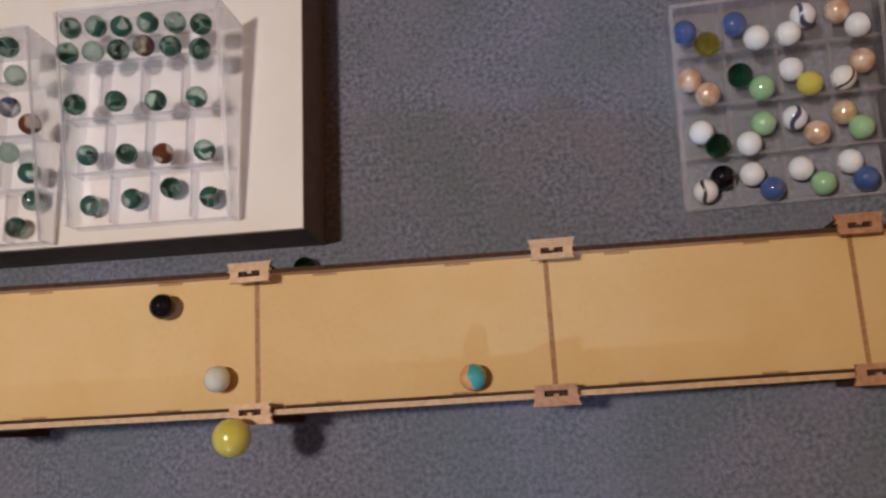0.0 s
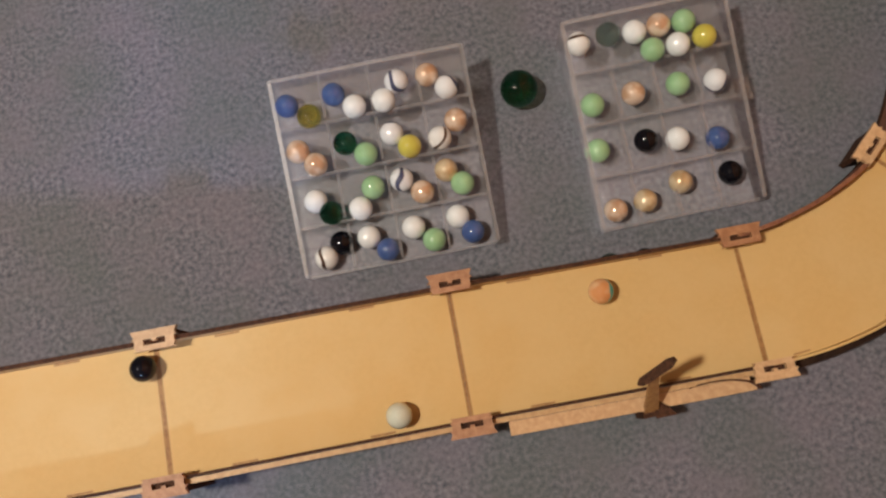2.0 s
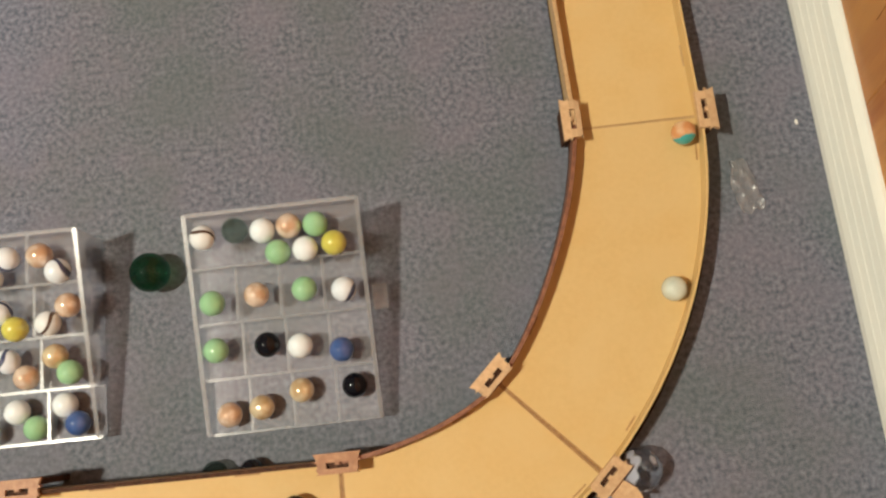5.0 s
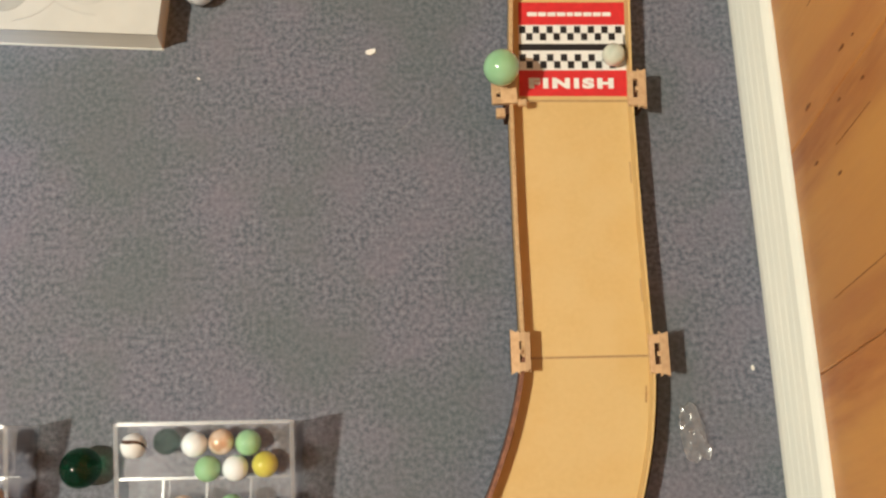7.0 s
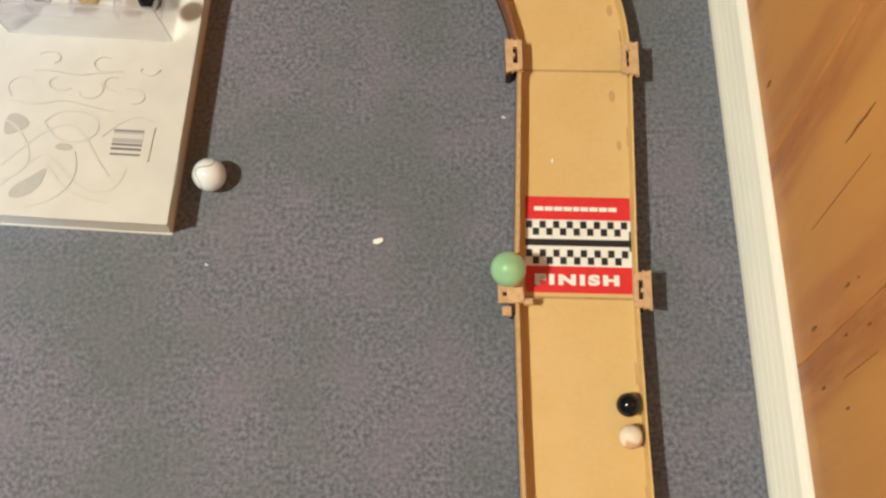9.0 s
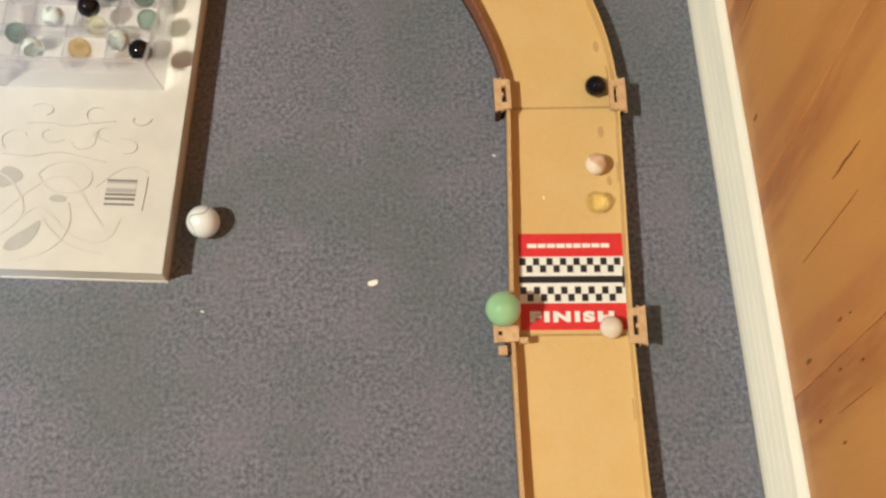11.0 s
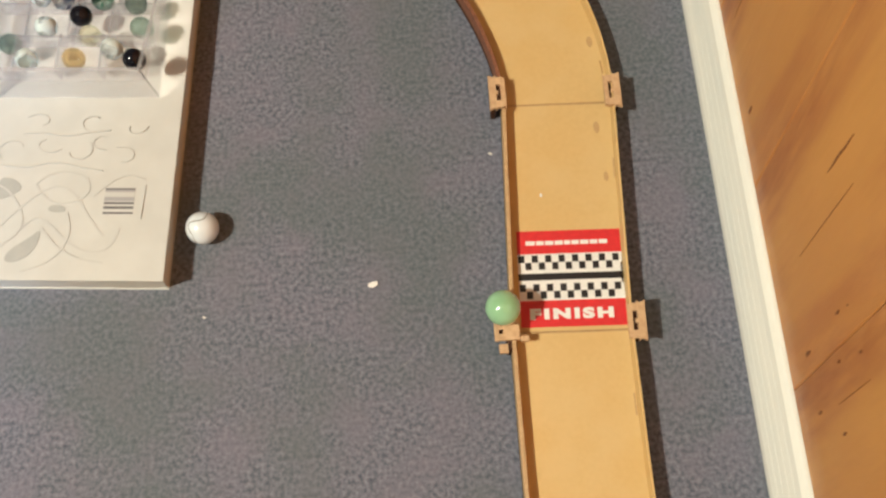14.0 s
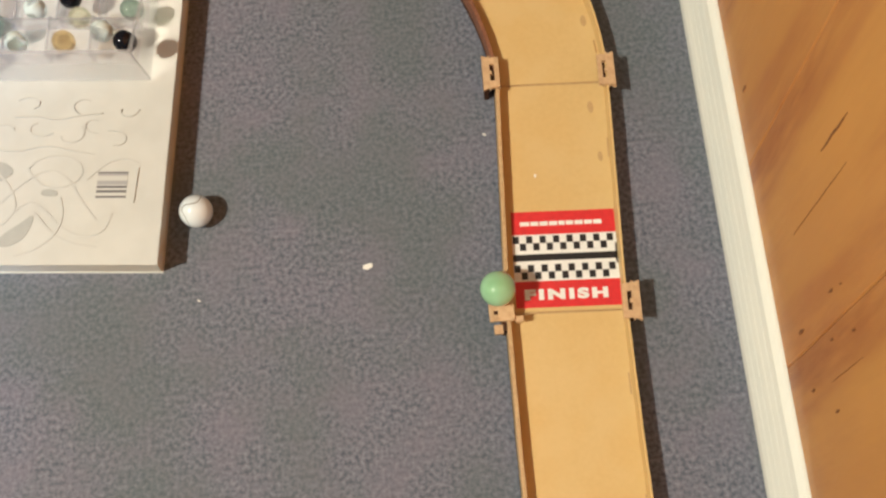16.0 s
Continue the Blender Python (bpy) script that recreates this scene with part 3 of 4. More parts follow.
def build_side_gate():
    """Side board with an arch and an upright paddle on the descending section."""
    s0, s1 = JOINT_S[4] + 0.020, JOINT_S[5] - 0.014
    gate = thing("side_gate", Matrix(), "plywood side board with an arch and an upright paddle", "track gate")
    bm = bmesh.new()
    sweep(bm, s0, s1, -HALF - 0.0135, -HALF - 0.0058, 0.0052, 0.0082, 6)
    part("side_board", bm, CLIP, gate)
    c, a = on_track(JOINT_S[4] + 0.135, -HALF - 0.0132, 0.0083)
    bm = bmesh.new()
    pts = [(0.024 * math.cos(k / 14 * math.pi), 0.0075 * math.sin(k / 14 * math.pi)) for k in range(15)]
    prism(bm, pts, 0.0, 0.0012)
    bm.transform(Matrix.Translation(c) @ Matrix.Rotation(a, 4, "Z"))
    part("arch", bm, CLIP, gate, "pale half-round arch inset")
    bm = bmesh.new()
    ring = [(r * math.cos(k / 14 * math.pi), r * 0.33 * math.sin(k / 14 * math.pi)) for r in (0.027,) for k in range(15)] + [(0.0245 * math.cos(k / 14 * math.pi), 0.0245 * 0.33 * math.sin(k / 14 * math.pi)) for k in range(14, -1, -1)]
    prism(bm, ring, 0.0001, 0.0008)
    bm.transform(Matrix.Translation(c) @ Matrix.Rotation(a, 4, "Z"))
    part("arch_edge", bm, BURNT_AND_SHADE, gate, "scorched edge of the arch")
    foot, head = Vector((0.3294, -0.0261, 0.0250)), Vector((0.3292, -0.0062, 0.0630))
    tilt = (head - foot).to_track_quat("Z", "Y").to_matrix().to_4x4()
    bm = bmesh.new()
    prism(bm, [(-0.0042, -0.0014), (0.0042, -0.0014), (0.0042, 0.0014), (-0.0042, 0.0014)], 0.0, (head - foot).length)
    for v in bm.verts:
        v.co.x *= 1.0 - 12.0 * v.co.z
    bm.transform(Matrix.Translation(foot) @ tilt)
    part("post", bm, SCORCH, gate, "brown scorched post")
    part("post_base", box_mesh(0.3245, 0.3350, -0.0291, -0.0236, 0.0, 0.0275), BURNT_AND_SHADE, gate, "dark foot of the post")
    # near-black plate stands in for the shadow beside the post
    bm = bmesh.new()
    prism(bm, [(0.3312, -0.0304), (0.3425, -0.0304), (0.3395, -0.0254), (0.3350, -0.0214), (0.3312, -0.0189)], 0.0262, 0.0287)
    part("brace", bm, BURNT_AND_SHADE, gate, "dark plate standing in for the post's shadow")
    # the paddle's near-black colour holds its unlit side
    bm = bmesh.new()
    low, high = Vector((0.3205, -0.0098, 0.0560)), Vector((0.3393, -0.0012, 0.0745))
    pts = [(-0.0130, -0.0006), (-0.0105, -0.0024), (0.0090, -0.0026), (0.0130, -0.0012), (0.0130, 0.0014), (0.0090, 0.0026), (-0.0105, 0.0022), (-0.0130, 0.0006)]
    prism(bm, pts, -0.0015, 0.0015)
    bm.transform(Matrix.Translation((low + high) / 2) @ (high - low).to_track_quat("X", "Z").to_matrix().to_4x4())
    part("paddle", bm, BURNT_AND_SHADE, gate, "paddle coloured dark for its unlit side")


def build_finish():
    s0 = JOINT_S[8] + 0.0032
    p, a = on_track(s0, -0.0012, 0)
    m = Matrix.Translation((p.x, p.y, p.z + 0.0003)) @ pose(0, 0, 0, 0, 0, math.degrees(a) - 90)
    st = thing("finish_sticker", m, "red, white and black chequered finish-line sticker", "sticker")
    w, total = 0.0343, 0.0650
    rows = [("red_band", 0.0, 0.270, RED), ("white_band", 0.270, 0.480, PRINT_WHITE), ("black_stripe", 0.480, 0.550, INK), ("white_band", 0.550, 0.755, PRINT_WHITE), ("red_band", 0.755, 1.0, RED)]
    bands = []
    for nm, f0, f1, mt in rows:
        bands.append(part(nm, box_mesh(-w, w, f0 * total, f1 * total, -0.0002, 0.0), mt, st))
    for band, f0, f1 in ((bands[1], 0.290, 0.440), (bands[3], 0.590, 0.740)):
        q = 2 * w / 15.5
        hgt = (f1 - f0) * total / 2
        first = None
        for k in range(15):
            x0, y0 = -w + 0.0004 + k * q, f0 * total + (1 - k % 2) * hgt
            if first is None:
                first = part("chequer_square", box_mesh(0, q * 0.92, 0, hgt, 0.0, 0.0002), INK, band, "black printed square")
                square = first
            else:
                square = new("chequer_square", first.data)
                square.parent = band
            square.location = (x0, y0, 0)
    text = bpy.data.curves.new("finish_word", "FONT")
    text.body, text.align_x, text.align_y, text.size, text.extrude, text.offset = "FINISH", "CENTER", "CENTER", 0.0088, 0.00012, 0.00056
    text.space_character = 1.30
    tmp = new("finish_word", text)
    bpy.context.view_layer.update()
    me = bpy.data.meshes.new_from_object(tmp.evaluated_get(bpy.context.evaluated_depsgraph_get()))
    bpy.data.objects.remove(tmp)
    me.materials.clear()
    me.materials.append(PRINT_WHITE)
    width = max(v.co.x for v in me.vertices) - min(v.co.x for v in me.vertices)
    mid = [(max(v.co[c] for v in me.vertices) + min(v.co[c] for v in me.vertices)) / 2 for c in (0, 1)]
    me.transform(Matrix.Translation((-0.0012, 0.132 * total, 0.0003)) @ Matrix.Diagonal((0.0540 / width, 1.0, 1, 1)) @ Matrix.Translation((-mid[0], -mid[1], 0)))
    word = new("lettering", me)
    word.parent = bands[0]
    word["label"] = "white capital letters reading FINISH"
    # a trade name shown as plain bars
    widths = [0.0062, 0.0052, 0.0055, 0.0055, 0.0040, 0.0050, 0.0055, 0.0052, 0.0055]
    x = -0.0285
    for k, wd in enumerate(widths):
        part("name_bar", box_mesh(x, x + wd, 0.848 * total, 0.892 * total, 0.0, 0.0002), PRINT_WHITE, bands[4])
        x += wd + 0.0008


# ---- marbles ----
SPHERES = {}


def marble(name_mat, m, radius, label, group="", segs=28, rings=18):
    key = (name_mat.name, radius)
    if key not in SPHERES:
        bm = bmesh.new()
        bmesh.ops.create_uvsphere(bm, u_segments=segs, v_segments=rings, radius=radius)
        me = bpy.data.meshes.new("marble")
        bm.to_mesh(me)
        bm.free()
        me.materials.append(name_mat)
        for p in me.polygons:
            p.use_smooth = True
        SPHERES[key] = me
    ob = new("marble", SPHERES[key])
    ob.matrix_world = m
    return tagged(ob, label, "marble", group)


def loose(x, y, z):
    return pose(x, y, z, random.uniform(0, 360), random.uniform(0, 360), random.uniform(0, 360))


KINDS = {
    "w": (M_WHITE, "opaque white glass marble"), "c": (M_CREAM, "opaque cream-white glass marble"), "g": (M_GREEN, "opaque mint-green glass marble"),
    "b": (M_BLUE, "opaque deep-blue glass marble"), "y": (M_YELLOW, "opaque yellow glass marble"), "o": (M_ORANGE, "shiny copper-orange marble"),
    "t": (M_TAN, "shiny gold-brown marble"), "k": (M_BLACK, "glossy black marble"), "p": (M_PATCH, "white marble with brown stripes"),
    "s": (M_SILVER, "white marble with dark blue stripes"), "G": (G_DARK, "dark green clear glass marble"), "Y": (G_YELLOW, "clear yellow glass marble"),
    "a": (G_GREY, "grey-green clear glass marble"), "e": (G_CAT, "clear glass marble with dark green vane"), "r": (G_CATB, "clear glass marble with brown vane"),
    "Z": (G_OLIVE, "clear olive-yellow glass marble"), "q": (G_TEAL, "pale turquoise glass marble"), "A": (G_AMBER, "amber clear glass marble"), "v": (G_BLUEV, "clear glass marble with blue vane"),
}
R = 0.0073


def fill(where, text, spots, height, group, radius=R):
    for i, (k, (x, y)) in enumerate(zip(text, spots)):
        mt, label = KINDS[k]
        marble(mt, loose(x, y, height(i)), radius, label + " " + where, group)


# ---- clear tiered stands ----
RISE, SIDE, LIP = 0.0080, 0.0140, 0.0055  # rise from row to row, height of the ends over a row, height of the front lip


def tier(r):
    return 0.0012 + RISE * r


def build_stand(m, wx, wy, cols, open_row, label, tab=True):
    """Clear stepped stand: four rows of cells like a grandstand, each row higher than the one before it; open_row: the row without cross dividers."""
    stand = thing("tiered_stand", m, label, "plastic stand", "clear plastic stands")
    t, rows = 0.0013, 4

    def pane(nm, dims, mt=PLASTIC, shade=False, bevel=0.0, under=None):
        ob = part(nm, box_mesh(*dims, bevel=bevel), mt, under or stand)
        ob.visible_shadow = shade
        return ob

    def slanted(nm, x0, x1, up0, up1, mt, shade, under=None):
        """A strip along one end that climbs with the rows."""
        bm = bmesh.new()
        low = tier(0) + SIDE - 0.0015
        high = tier(rows - 1) + SIDE
        ends = []
        for y, top in ((0.0, low), (wy, high)):
            z0 = 0.0 if up0 is None else top + up0
            ends.append([bm.verts.new(p) for p in ((x0, y, z0), (x1, y, z0), (x1, y, top + up1), (x0, y, top + up1))])
        bm.faces.new(ends[0][::-1])
        bm.faces.new(ends[1])
        for q in range(4):
            bm.faces.new((ends[0][q], ends[0][(q + 1) % 4], ends[1][(q + 1) % 4], ends[1][q]))
        ob = part(nm, bm, mt, under or stand)
        ob.visible_shadow = shade
        return ob

    for x, side in ((0.0, -1), (wx - t, 1)):
        wall = slanted("side_wall", x, x + t, None, 0.0, PLASTIC_WALL, side > 0)
        x0 = x - 0.0008 if side < 0 else x - 0.0002
        slanted("rim", x0, x0 + 0.0023, 0.0001, 0.0012, PLASTIC_RIM, side > 0, wall)
    for r in range(rows):
        y0, y1, z = wy * r / rows, wy * (r + 1) / rows, tier(r)
        pane("tier_floor", (t, wx - t, y0 + t, y1, z - 0.0010, z), PLASTIC_BASE)
        back = 0.0 if r == 0 else tier(r - 1) + 0.0002
        riser = pane("riser", (t, wx - t, y0, y0 + 0.0010, back, z + LIP), PLASTIC_FRONT)
        pane("riser_edge", (t, wx - t, y0 - 0.0003, y0 + 0.0013, z + LIP, z + LIP + 0.0010), PLASTIC_EDGE, under=riser)
        if r != open_row:
            for c in range(1, cols):
                x = wx * c / cols
                divider = pane("divider", (x - 0.0005, x + 0.0005, y0 + 0.0014, y1 - 0.0004, z, z + SIDE - 0.0040))
                pane("divider_edge", (x - 0.0008, x + 0.0008, y0 + 0.0014, y1 - 0.0004, z + SIDE - 0.0039, z + SIDE - 0.0030), PLASTIC_EDGE, under=divider)
    top = tier(rows - 1) + SIDE
    back = pane("back_wall", (t, wx - t, wy - t, wy, 0.0, top), PLASTIC_FRONT)
    pane("rim", (t, wx - t, wy - 0.0016, wy + 0.0007, top + 0.0001, top + 0.0011), PLASTIC_RIM, under=back)
    if tab:
        pane("latch_tab", (wx + 0.0010, wx + 0.0100, wy * 0.50, wy * 0.62, 0.0120, 0.0135), PLASTIC_RIM, True, 0.0004)
        pane("latch_tab", (wx + 0.0016, wx + 0.0050, wy * 0.52, wy * 0.60, 0.0050, 0.0119), PLASTIC, True)
    return stand


def build_cases():
    random.seed(7)
    build_stand(pose(0.1525, 0.0935, 0, 0, 0, -1.7), 0.1175, 0.1165, 4, -1, "clear tiered plastic stand of mixed marbles on the carpet", tab=False)
    spots = [(0.1631, 0.1952), (0.1751, 0.1858), (0.1919, 0.1959), (0.2029, 0.1855), (0.2207, 0.1853), (0.2306, 0.1953), (0.2495, 0.1950), (0.2594, 0.1848), (0.1634, 0.1683), (0.1725, 0.1580), (0.1923, 0.1670), (0.2033, 0.1576), (0.2211, 0.1667), (0.2300, 0.1563), (0.2488, 0.1571), (0.2607, 0.1661)]
    fill("in a tiered stand", "bZbwwsospoGgsypo".replace("po", "oo", 1), spots, lambda k: tier(3 - k // 8) + R, "marbles in the first stand")
    spots = [(0.1670, 0.1378), (0.1750, 0.1285), (0.2028, 0.1385), (0.1929, 0.1273), (0.2207, 0.1394), (0.2316, 0.1290), (0.2484, 0.1390), (0.2564, 0.1288), (0.1766, 0.1110), (0.1657, 0.1038), (0.1935, 0.1108), (0.2036, 0.1005), (0.2214, 0.1106), (0.2323, 0.1002), (0.2492, 0.1113), (0.2562, 0.1000)]
    fill("in a tiered stand", "wGgwsotgkpwbwgwb", spots, lambda k: tier(1 - k // 8) + R, "marbles in the first stand")
    build_stand(pose(0.3318, 0.0822, 0, 0, 0, -1.0), 0.0985, 0.1230, 4, 3, "clear tiered plastic stand, its top row undivided, on the carpet")
    spots = [(0.3422, 0.1928), (0.3608, 0.1946), (0.3764, 0.1924), (0.3915, 0.1933), (0.4066, 0.1923), (0.3841, 0.1789), (0.3996, 0.1788), (0.4161, 0.1802), (0.3427, 0.1560), (0.3682, 0.1577), (0.3955, 0.1574), (0.4178, 0.1543), (0.3405, 0.1299), (0.3700, 0.1295), (0.3886, 0.1264), (0.4120, 0.1213), (0.3433, 0.0932), (0.3620, 0.0950), (0.3857, 0.1018), (0.4162, 0.1006)]
    fill("in a tiered stand", "pawogggygogsgkwbottk".replace("gggy", "ggwy"), spots, lambda k: tier(max(3 - max(k - 4, 0) // 4, 0)) + R, "marbles in the second stand")


def build_left_box():
    """Box with a white top, two stands on it."""
    m = pose(-0.0700, 0.1012, 0, 0, 0, -2.7)
    box = thing("flat_box", m, "box with a white lid and dark brown sides on the carpet", "box")
    part("body", box_mesh(-0.36, 0.0, 0.0, 0.30, 0.0, 0.0445, bevel=0.0006), DARK, box)
    part("lid", box_mesh(-0.3595, -0.0005, 0.0005, 0.2995, 0.0446, 0.0465, bevel=0.0004), LID, box)
    random.seed(11)
    z = 0.0467
    build_stand(pose(-0.2100, 0.1165, z, 0, 0, -3.2), 0.1010, 0.1250, 4, 3, "clear tiered plastic stand of green glass marbles on a white box", tab=False)
    spots = [(-0.1978, 0.2341), (-0.1815, 0.2326), (-0.1653, 0.2299), (-0.1488, 0.2296), (-0.1317, 0.2270), (-0.1158, 0.2234), (-0.1996, 0.2181), (-0.1834, 0.2166), (-0.1673, 0.2151), (-0.1514, 0.2153), (-0.1349, 0.2124), (-0.1169, 0.2077)]
    fill("in a plastic stand", "eeeeeeeaeree", spots, lambda k: z + tier(3) + 0.0064, "marbles in the stand on the box", 0.0064)
    spots = [(-0.1997, 0.1884), (-0.1737, 0.1868), (-0.1486, 0.1835), (-0.1231, 0.1820), (-0.1964, 0.1587), (-0.1713, 0.1561), (-0.1483, 0.1532), (-0.1227, 0.1518), (-0.1986, 0.1297), (-0.1724, 0.1305), (-0.1477, 0.1343), (-0.1234, 0.1254)]
    fill("in a plastic stand", "eeeeeereeeee", spots, lambda k: z + tier(2 - k // 4) + 0.0064, "marbles in the stand on the box", 0.0064)
    build_stand(pose(-0.3280, 0.1160, z, 0, 0, -3.2), 0.1010, 0.1250, 4, -1, "clear tiered plastic stand of glass marbles on a white box", tab=False)
    fill("in a plastic stand", "eavraeee", [(-0.2384, 0.2281), (-0.2331, 0.2089), (-0.2421, 0.1929), (-0.2287, 0.1803), (-0.2480, 0.1673), (-0.2342, 0.1526), (-0.2366, 0.1376), (-0.2474, 0.1221)], lambda k: z + tier(3 - k // 2) + 0.0064, "marbles in the other stand on the box", 0.0064)


def build_book():
    """Thick paperback lying face down; its page block leans a little."""
    m = pose(0.3398, 0.4468, 0, 0, 0, -5.0)
    book = thing("thick_book", m, "thick white paperback with a faint grey drawing and a barcode", "book")
    h, LEAN = 0.0234, 0.16

    def leaning(dims, bevel=0.0):
        bm = box_mesh(*dims, bevel=bevel)
        for v in bm.verts:
            v.co.x += v.co.z * LEAN
        return bm

    part("back_cover", leaning((-0.20, 0.0, 0.0, 0.29, 0.0, 0.0007)), PAPER, book)
    part("page_block", leaning((-0.199, -0.0008, 0.0010, 0.289, 0.0008, h - 0.0008)), PAGES, book)
    part("front_cover", leaning((-0.20, 0.0, 0.0, 0.29, h - 0.0007, h)), PAPER, book)
    z, lines = h + 0.0002, []
    o = -0.0028

    def flat(nm, pts, mt, label=""):
        bm = bmesh.new()
        prism(bm, [(x + o, y) for x, y in pts], z - 0.0001, z + 0.0001)
        part(nm, bm, mt, book, label)

    def rounded(pts, closed):
        for _ in range(2):
            out = [] if closed else [pts[0]]
            for p, q in zip(pts, pts[1:] + (pts[:1] if closed else [])):
                out += [(0.75 * p[0] + 0.25 * q[0], 0.75 * p[1] + 0.25 * q[1]), (0.25 * p[0] + 0.75 * q[0], 0.25 * p[1] + 0.75 * q[1])]
            pts = out if closed else out + [pts[-1]]
        return pts

    def stroke(pts, w=0.0013):
        lines.append(w)
        lift = 0.00003 * len(lines)
        bm = bmesh.new()
        pts = rounded(pts, False)
        ring = None
        for k, (x, y) in enumerate(pts):
            (x0, y0), (x1, y1) = pts[max(k - 1, 0)], pts[min(k + 1, len(pts) - 1)]
            d = max(math.hypot(x1 - x0, y1 - y0), 1e-5)
            nx, ny = -(y1 - y0) / d * w / 2, (x1 - x0) / d * w / 2
            cur = [bm.verts.new((x + e * nx + o, y + e * ny, z + h1)) for e, h1 in ((-1, -0.0001), (1, -0.0001), (1, 0.0001 + lift), (-1, 0.0001 + lift))]
            if ring:
                for q in range(4):
                    bm.faces.new((ring[q], ring[(q + 1) % 4], cur[(q + 1) % 4], cur[q]))
            ring = cur
        part("drawn_line", bm, FAINT, book)

    y = 0.0455
    for tall, gap, mt in ((0.0014, 0.0022, BARS), (0.0018, 0.0014, BARS), (0.0016, 0.0006, BARS), (0.0030, 0.0, PALE_BARS), (0.0034, 0.0, FAINT), (0.0016, 0.0, PALE_BARS), (0.0012, 0.0, BARS)):
        flat("barcode_bar", [(-0.0385, y), (-0.0185, y), (-0.0185, y + tall), (-0.0385, y + tall)], mt)
        y += tall + gap
    flat("grey_shape", rounded([(-0.100, 0.012), (-0.090, 0.012), (-0.080, 0.020), (-0.077, 0.036), (-0.086, 0.028), (-0.098, 0.020)], True), SKETCH, "grey printed patch")
    flat("grey_shape", rounded([(-0.076, 0.047), (-0.064, 0.046), (-0.064, 0.051), (-0.074, 0.052)], True), SKETCH, "grey printed patch")
    flat("grey_shape", rounded([(-0.112, 0.054), (-0.101, 0.058), (-0.094, 0.064), (-0.102, 0.071), (-0.112, 0.071)], True), SKETCH, "grey printed patch")
    stroke([(-0.112, 0.030), (-0.098, 0.046), (-0.084, 0.060), (-0.070, 0.066), (-0.058, 0.060), (-0.048, 0.044), (-0.036, 0.030)])
    stroke([(-0.112, 0.014), (-0.096, 0.030), (-0.084, 0.044), (-0.074, 0.040), (-0.060, 0.026), (-0.044, 0.018), (-0.030, 0.022), (-0.026, 0.036)])
    stroke([(-0.078, 0.036), (-0.066, 0.022), (-0.050, 0.014), (-0.034, 0.012)])
    stroke([(-0.112, 0.066), (-0.104, 0.062), (-0.094, 0.050), (-0.090, 0.038), (-0.098, 0.026), (-0.112, 0.022)])
    stroke([(-0.086, 0.066), (-0.078, 0.056), (-0.068, 0.052), (-0.056, 0.054), (-0.048, 0.062), (-0.052, 0.072), (-0.066, 0.076), (-0.080, 0.073), (-0.086, 0.066)])
    stroke([(-0.062, 0.046), (-0.058, 0.034), (-0.062, 0.020), (-0.074, 0.010), (-0.088, 0.006)])
    stroke([(-0.046, 0.058), (-0.034, 0.070), (-0.022, 0.074), (-0.012, 0.070)])
    # loops and locks in the upper half of the drawing
    for cx, cy, r, turn in ((-0.104, 0.092, 0.011, 0.4), (-0.082, 0.096, 0.009, 2.0), (-0.062, 0.090, 0.010, 3.4), (-0.044, 0.098, 0.008, 1.2), (-0.030, 0.086, 0.009, 4.6), (-0.090, 0.112, 0.008, 5.2), (-0.052, 0.112, 0.009, 0.9), (-0.024, 0.108, 0.007, 2.7)):
        stroke([(cx + r * (0.5 + 0.13 * k) * math.cos(turn + 0.62 * k), cy + 0.7 * r * (0.5 + 0.13 * k) * math.sin(turn + 0.62 * k)) for k in range(7)], 0.0010)
    stroke([(-0.112, 0.080), (-0.094, 0.078), (-0.076, 0.083), (-0.058, 0.079), (-0.042, 0.076)], 0.0010)
    stroke([(-0.100, 0.103), (-0.086, 0.104), (-0.070, 0.101), (-0.056, 0.104), (-0.040, 0.106)], 0.0010)
    stroke([(-0.013, 0.042), (-0.012, 0.066)], 0.0012)
    zz = h + 0.0004
    build_stand(pose(0.3500, 0.6968, zz, 0, 0, 175.0), 0.1140, 0.1200, 4, -1, "clear tiered plastic stand of glass marbles on a book", tab=False)
    random.seed(13)
    spots = [(0.2928, 0.6304), (0.3330, 0.5895), (0.2998, 0.6146), (0.2933, 0.5932), (0.3182, 0.5984), (0.2694, 0.6241), (0.3301, 0.6364), (0.2623, 0.5957), (0.3340, 0.6177), (0.2459, 0.6128), (0.3070, 0.6418), (0.2798, 0.6444), (0.2646, 0.6487)]
    fill("in a plastic stand", "kkYAqqaqaaevq", spots, lambda k: zz + tier(3 if spots[k][1] < 0.6065 else 2) + R, "marbles in the stand on the book")


